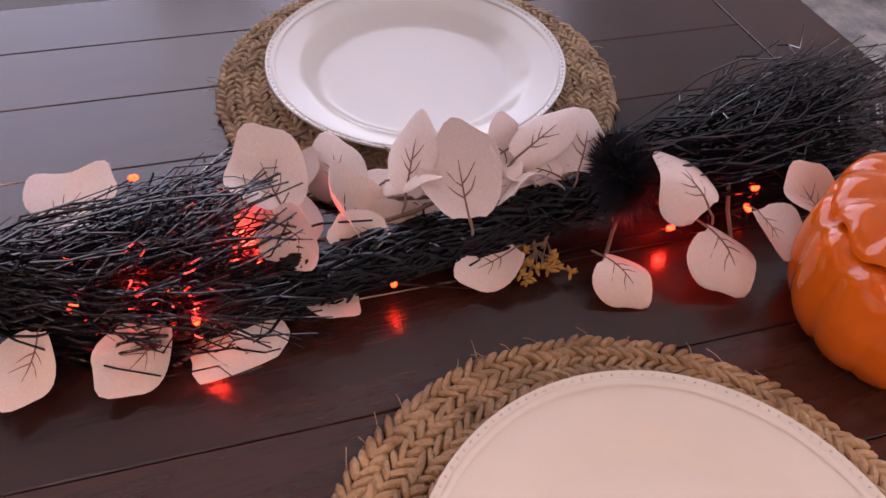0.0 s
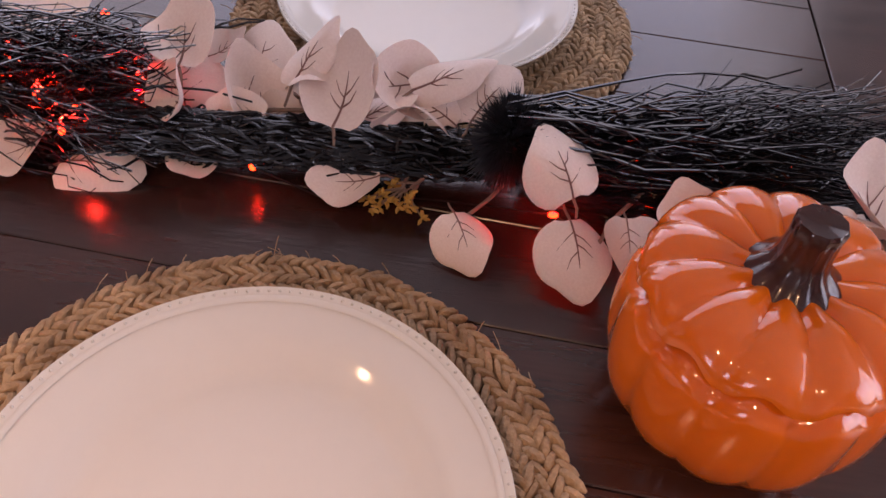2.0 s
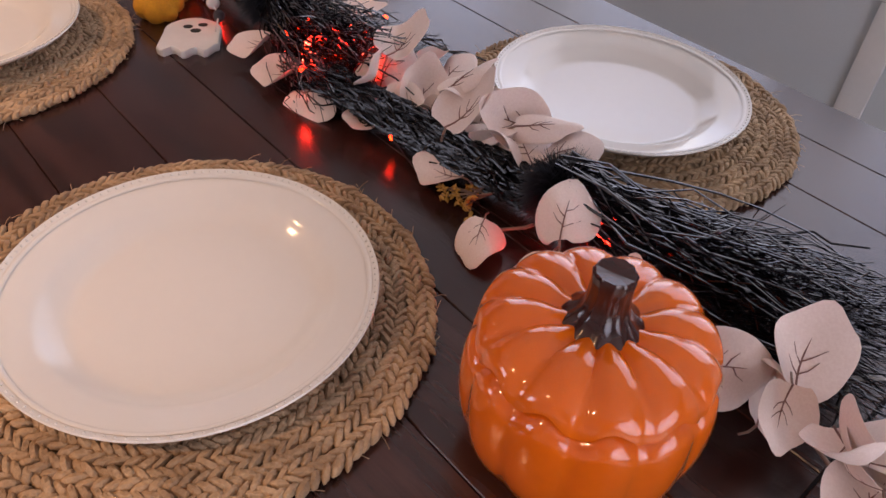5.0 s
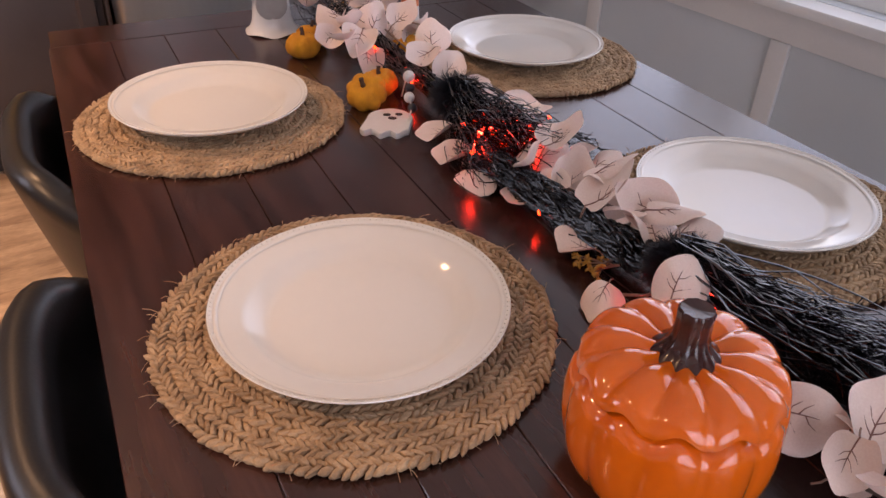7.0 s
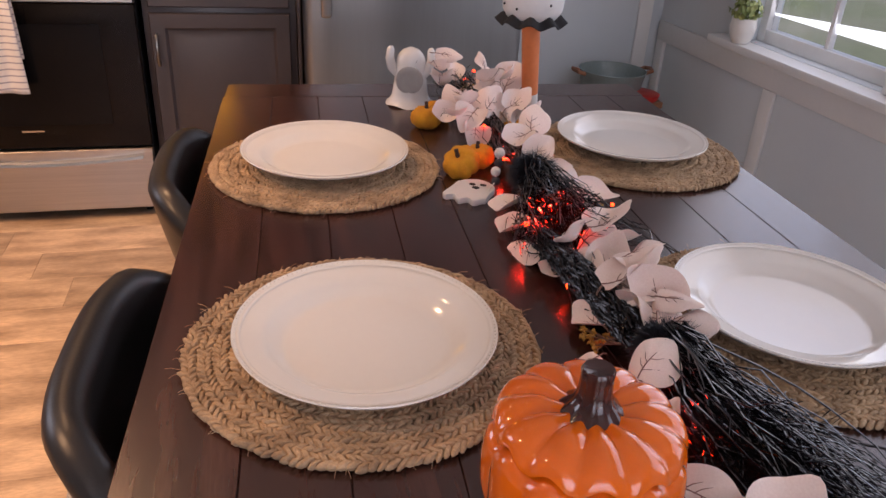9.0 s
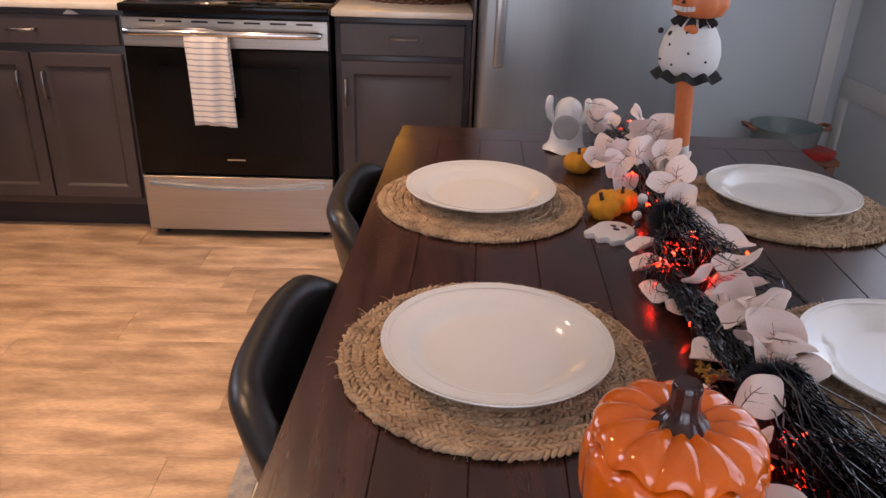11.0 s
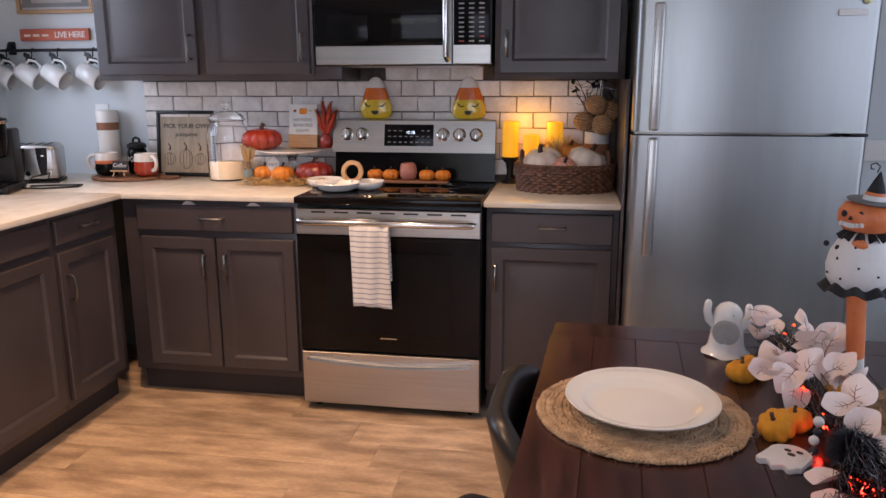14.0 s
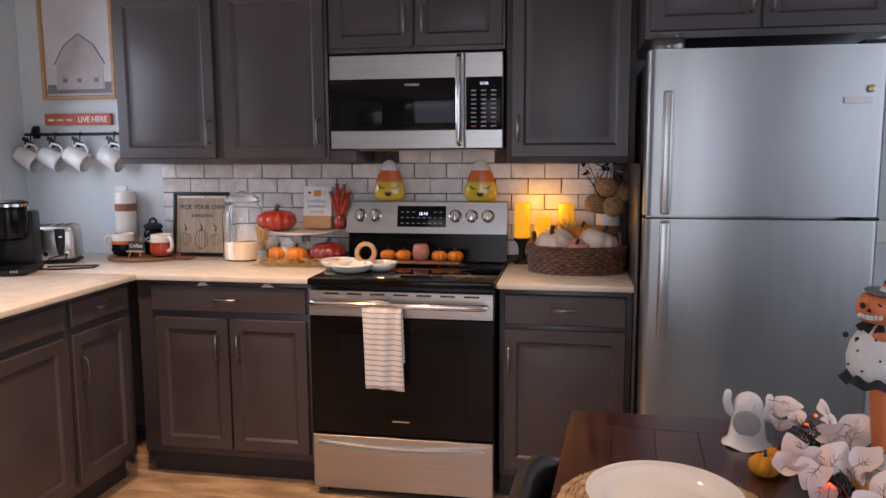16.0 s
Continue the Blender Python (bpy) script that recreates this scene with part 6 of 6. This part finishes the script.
mini(pose(1.145, 0.39, ZK + 0.075, 12, 18, 40), 0.088, "cloth", "cream cloth pumpkin in the basket", n=8, flat=0.72, name="cloth_pumpkin", group="cloth pumpkins")
mini(pose(1.065, 0.335, ZK + 0.075, 30, 0, 10), 0.056, "redcloth", "red-checked cloth pumpkin in the basket", n=8, flat=0.72, name="cloth_pumpkin", group="cloth pumpkins")
mini(pose(1.09, 0.45, ZK + 0.128, 20, 0, 10), 0.058, "orangep", "faded orange cloth pumpkin in the basket", n=8, flat=0.72, name="cloth_pumpkin", group="cloth pumpkins")
b, r = B(), random.Random(12)
for _ in range(260):
    a = r.uniform(0.4, 2.9)
    l = r.uniform(0.05, 0.12)
    p = Vector((1.04 + r.gauss(0, 0.008), 0.44 + r.gauss(0, 0.008), ZK + 0.125))
    q = p + Vector((l * math.cos(a), r.gauss(0, 0.03), l * math.sin(a) * 0.9))
    b.tube([p, p.lerp(q, 0.5) + Vector((0, 0, 0.006)), q], [0.0012, 0.0012, 0.0006], 3)
solo("raffia_tuft", b, "straw", ID, "tuft of dry raffia in the basket", "raffia", kind="stuff")

# vase with branches and rope pumpkins
bottle("branch_vase", [(0.050, 0, 0), (0.053, 0.004, 0), (0.053, 0.135, 0), (0.0545, 0.136, 1), (0.0545, 0.185, 1), (0.053, 0.186, 0), (0.051, 0.236, 0), (0.045, 0.238, 0), (0.043, 0.2, 0)], ["cream", "band"], pose(1.205, 0.545, ZK), "white vase with a tan leather band", "vase")
br = thing("branch_spray", pose(1.205, 0.545, ZK + 0.20), "black bare branches with dark leaves", "branches")
r = random.Random(14)
for k in range(11):
    b = B()
    top = Vector((r.uniform(-0.115, 0.085), r.uniform(-0.07, 0.04), r.uniform(0.14, 0.27)))
    if k == 0:
        top = Vector((0.08, -0.06, 0.10))
    mid = top * 0.5 + Vector((r.gauss(0, 0.012), r.gauss(0, 0.012), 0.02))
    b.tube([(0, 0, 0.0), mid, top], [0.003, 0.0024, 0.001], 6)
    for _ in range(5):
        t = r.uniform(0.4, 0.95)
        p = mid.lerp(top, t)
        d = Vector((r.gauss(0, 1), r.gauss(0, 0.6), abs(r.gauss(0.4, 0.6)))) * 0.03
        b.tube([p, p + d], [0.0014, 0.0006], 4)
        if k % 2:
            c = p + d
            u, v = Vector((r.gauss(0, 1), r.gauss(0, 1), r.gauss(0, 1))).normalized() * 0.017, Vector((r.gauss(0, 1), r.gauss(0, 1), r.gauss(0, 1))).normalized() * 0.017
            b.add([c - u, c + v * 0.8, c + u, c - v * 0.8], [(0, 1, 2, 3)])
    part("branch", b, "twig", br)
for x, y, z, s in ((1.198, 0.50, 1.268, 0.044), (1.262, 0.525, 1.245, 0.042), (1.148, 0.50, 1.198, 0.042), (1.224, 0.48, 1.185, 0.044)):
    b = B()
    for j in range(9):
        t = -1.25 + 2.5 * j / 8
        rr = s * math.cos(t) * 1.0
        b.tube([(rr * math.cos(a) * (1 + 0.03 * math.sin(a * 30)), rr * math.sin(a), s * 0.85 * math.sin(t)) for a in [2 * math.pi * i / 40 for i in range(41)]], s * 0.15, 6, caps=(False, False))
    b.ball((0, 0, 0), s * 0.93, 14, 10, (1, 1, 0.86))
    rp = solo("rope_pumpkin", b, "rope", pose(x, y, z, r.uniform(-20, 20), r.uniform(-20, 20), 0), "small tan rope-wrapped pumpkin among the branches", "pumpkin", "rope pumpkins", smooth=60)

# cloth peeping out of the drawer
for x in (-0.49, -0.20):
    b = B()
    b.rings([[(x - 0.03, y, 0.866), (x - 0.005, y - 0.004, 0.886), (x + 0.012, y, 0.880), (x + 0.035, y + 0.002, 0.866)] for y in (0.052, 0.060)])
    solo("dish_cloth", b, "towel", ID, "grey striped cloth caught in the drawer", "cloth")

# ---- wall above the coffee corner ----
pic = thing("framed_picture", pose(-1.415, 0.6385, 1.70), "pale barn print in a light wooden frame", "picture")
for x0, x1, z0, z1 in ((-0.205, 0.205, 0, 0.018), (-0.205, 0.205, 0.532, 0.55), (-0.205, -0.187, 0.0185, 0.5315), (0.187, 0.205, 0.0185, 0.5315)):
    part("frame_bar", boxb(x0, x1, -0.025, 0.0, z0, z1, 0.002), "wood", pic)
part("print", boxb(-0.187, 0.187, -0.008, -0.002, 0.0185, 0.5315), "sky_print", pic, smooth=0)
b = B()
b.rings([[(x, y, z) for x, z in ((-0.125, 0.05), (0.135, 0.05), (0.135, 0.19), (0.085, 0.265), (0.005, 0.32), (-0.075, 0.265), (-0.125, 0.19))] for y in (-0.0095, -0.0085)])
part("printed_barn", b, "barn_print", pic, smooth=0)
b = B()
b.tube([(-0.135, -0.0098, 0.175), (-0.077, -0.0098, 0.268), (0.005, -0.0098, 0.324), (0.087, -0.0098, 0.268), (0.145, -0.0098, 0.175)], 0.003, 4)
for x in (-0.08, 0.0, 0.095):
    b.box(x - 0.012, x + 0.012, -0.0105, -0.0095, 0.085, 0.105)
b.box(-0.185, 0.185, -0.0102, -0.0088, 0.030, 0.050)
b.box(-0.180, -0.13, -0.0104, -0.009, 0.05, 0.075)
b.box(0.14, 0.18, -0.0104, -0.009, 0.05, 0.085)
part("printed_lines", b, "greyprint", pic, smooth=0)
sg = thing("wall_sign", pose(-1.435, 0.6385, 1.572), "coral painted board with white lettering", "sign")
part("board", boxb(-0.187, 0.187, -0.018, 0.0, 0.0, 0.056, 0.002), "signred", sg)
words("lettering", "LIVE HERE", 0.040, pose(0.085, -0.0186, 0.014), "paper", sg, "white capitals", 0.0004, 0.92)
for k in range(3):
    part("faint_print", boxb(-0.165 + 0.05 * k, -0.130 + 0.05 * k, -0.0188, -0.0176, 0.020, 0.030), "cloth", sg, smooth=0)
rail = thing("mug_rail", pose(-1.47, 0.60, 1.525), "black iron rail with bat-shaped hooks", "rail")
part("rod", one(B.tube, [(-0.255, 0, 0), (0.30, 0, 0)], 0.0075, 10), "black", rail)
part("bracket", one(B.tube, [(-0.215, 0.038, 0.025), (-0.215, 0.01, 0.03), (-0.215, 0.0, 0.0)], 0.007, 8), "black", rail)
part("bracket_plate", boxb(-0.235, -0.195, 0.030, 0.0385, -0.02, 0.045, 0.006), "black", rail)
for x in (-0.215, -0.075, 0.065, 0.255):
    b = B()
    b.tube([(x, 0.0, 0.010), (x, -0.012, 0.004), (x, -0.012, -0.025), (x - 0.010, -0.014, -0.055), (x - 0.03, -0.016, -0.070)], 0.0035, 6)
    wing = [(1.3 * u_, 1.3 * w_) for u_, w_ in ((0, 0.012), (0.012, 0.022), (0.034, 0.016), (0.030, 0.002), (0.020, 0.004), (0.012, -0.008), (0, -0.006), (-0.012, -0.008), (-0.020, 0.004), (-0.030, 0.002), (-0.034, 0.016), (-0.012, 0.022))]
    b.T = pose(x - 0.012, -0.019, -0.052, 0, 35, 0)
    b.rings([[(u, y, w) for u, w in wing] for y in (-0.002, 0.002)])
    part("bat_hook", b, "black", rail)
    mg = thing("white_mug", pose(-1.47 + x - 0.002, 0.565, 1.402, 0, 118, 0) @ Matrix.Scale(1.15, 4), "plain white mug hanging from the rail", "mug", "hanging mugs")
    part("cup", one(B.lathe, [(0.030, -0.055), (0.037, -0.050), (0.044, 0.045), (0.042, 0.047), (0.035, -0.044), (0.01, -0.047)], 32), "ghost", mg, smooth=60)
    b = B()
    b.tube([(-0.036, 0, -0.035), (-0.058, 0, -0.032), (-0.068, 0, 0.0), (-0.060, 0, 0.026), (-0.041, 0, 0.030)], 0.0055, 8)
    part("handle", b, "ghost", mg)

# ---- beside the window ----
st = thing("low_stool", pose(2.72, 0.36, 0), "low wooden stool by the wall", "stool")
part("seat", boxb(-0.17, 0.17, -0.15, 0.15, 0.30, 0.33, 0.006), "midwood", st)
for sx in (-1, 1):
    for sy in (-1, 1):
        part("leg", boxb(sx * 0.14 - 0.018, sx * 0.14 + 0.018, sy * 0.12 - 0.018, sy * 0.12 + 0.018, 0, 0.2995, 0.003), "midwood", st)
pt = thing("cooking_pot", pose(2.715, 0.40, 0.331), "grey-green enamel pot with brown handles", "pot")
part("body", one(B.lathe, [(0.120, 0.0), (0.135, 0.01), (0.150, 0.095), (0.154, 0.100), (0.150, 0.102), (0.146, 0.095), (0.131, 0.014), (0.02, 0.01)], 40), "enamel", pt)
for s in (-1, 1):
    b = B()
    b.tube([(s * 0.147, -0.035, 0.088), (s * 0.180, -0.035, 0.098), (s * 0.190, 0, 0.102), (s * 0.180, 0.035, 0.098), (s * 0.147, 0.035, 0.088)], 0.009, 8)
    part("handle", b, "band", pt)
b = B()
b.lathe([(0.03, 0.0), (0.075, 0.004), (0.082, 0.03), (0.072, 0.034), (0.02, 0.03)], 30)
solo("red_dish", b, "redcast", pose(2.80, 0.262, 0.331), "small red enamel dish beside the pot", "dish")
pl = thing("potted_plant", pose(2.995, -0.085, 0.6585), "leafy sage-green plant in a white pot on the sill", "plant")
part("pot", one(B.lathe, [(0.030, 0.0), (0.043, 0.02), (0.050, 0.06), (0.046, 0.095), (0.040, 0.095), (0.03, 0.08)], 30), "cream", pl)
b, r = B(), random.Random(31)
for _ in range(170):
    d = Vector((r.gauss(0, 1), r.gauss(0, 1), abs(r.gauss(0.5, 0.7)))).normalized()
    c = Vector((0, 0, 0.10)) + Vector((d.x * 0.055, d.y * 0.065, d.z * 0.085)) * r.uniform(0.5, 1.1)
    u = d.orthogonal().normalized() * 0.012
    v = d.cross(u).normalized() * 0.010
    b.add([c - u, c - v + d * 0.003, c + u, c + v + d * 0.004], [(0, 1, 2, 3)])
for _ in range(12):
    d = Vector((r.gauss(0, 0.03), r.gauss(0, 0.035), r.uniform(0.12, 0.17)))
    b.tube([(0, 0, 0.085), d], 0.0015, 4)
tagged(part("foliage", b, "plant", pl, "small rounded sage leaves", smooth=0), kind="stuff")

# ---- floor planks ----
def plank_mesh(w, seed):
    b = B()
    b.rings([[(-w / 2 + i, -0.09 + i, z), (w / 2 - i, -0.09 + i, z), (w / 2 - i, 0.09 - i, z), (-w / 2 + i, 0.09 - i, z)] for i, z in ((0.0003, -0.004), (0.0003, -0.0008), (0.0011, 0.0))], caps=(False, True))
    return b.mesh("plank", "plank", 0)


PL = plank_mesh(1.22, 0)
SHORT = {}
r_, y = 0, YB - 0.09
while y > YF:
    x = XL - rng.uniform(0, 1.1)
    while x < XR:
        a, c = max(x, XL), min(x + 1.22, XR)
        w = round(c - a, 3)
        if w > 0.02:
            if w < 1.22:
                SHORT.setdefault(w, plank_mesh(w, 1))
            part("plank", PL if w >= 1.22 else SHORT[w], None, floor, at=pose((a + c) / 2, y, 0))
        x += 1.22
    y -= 0.18
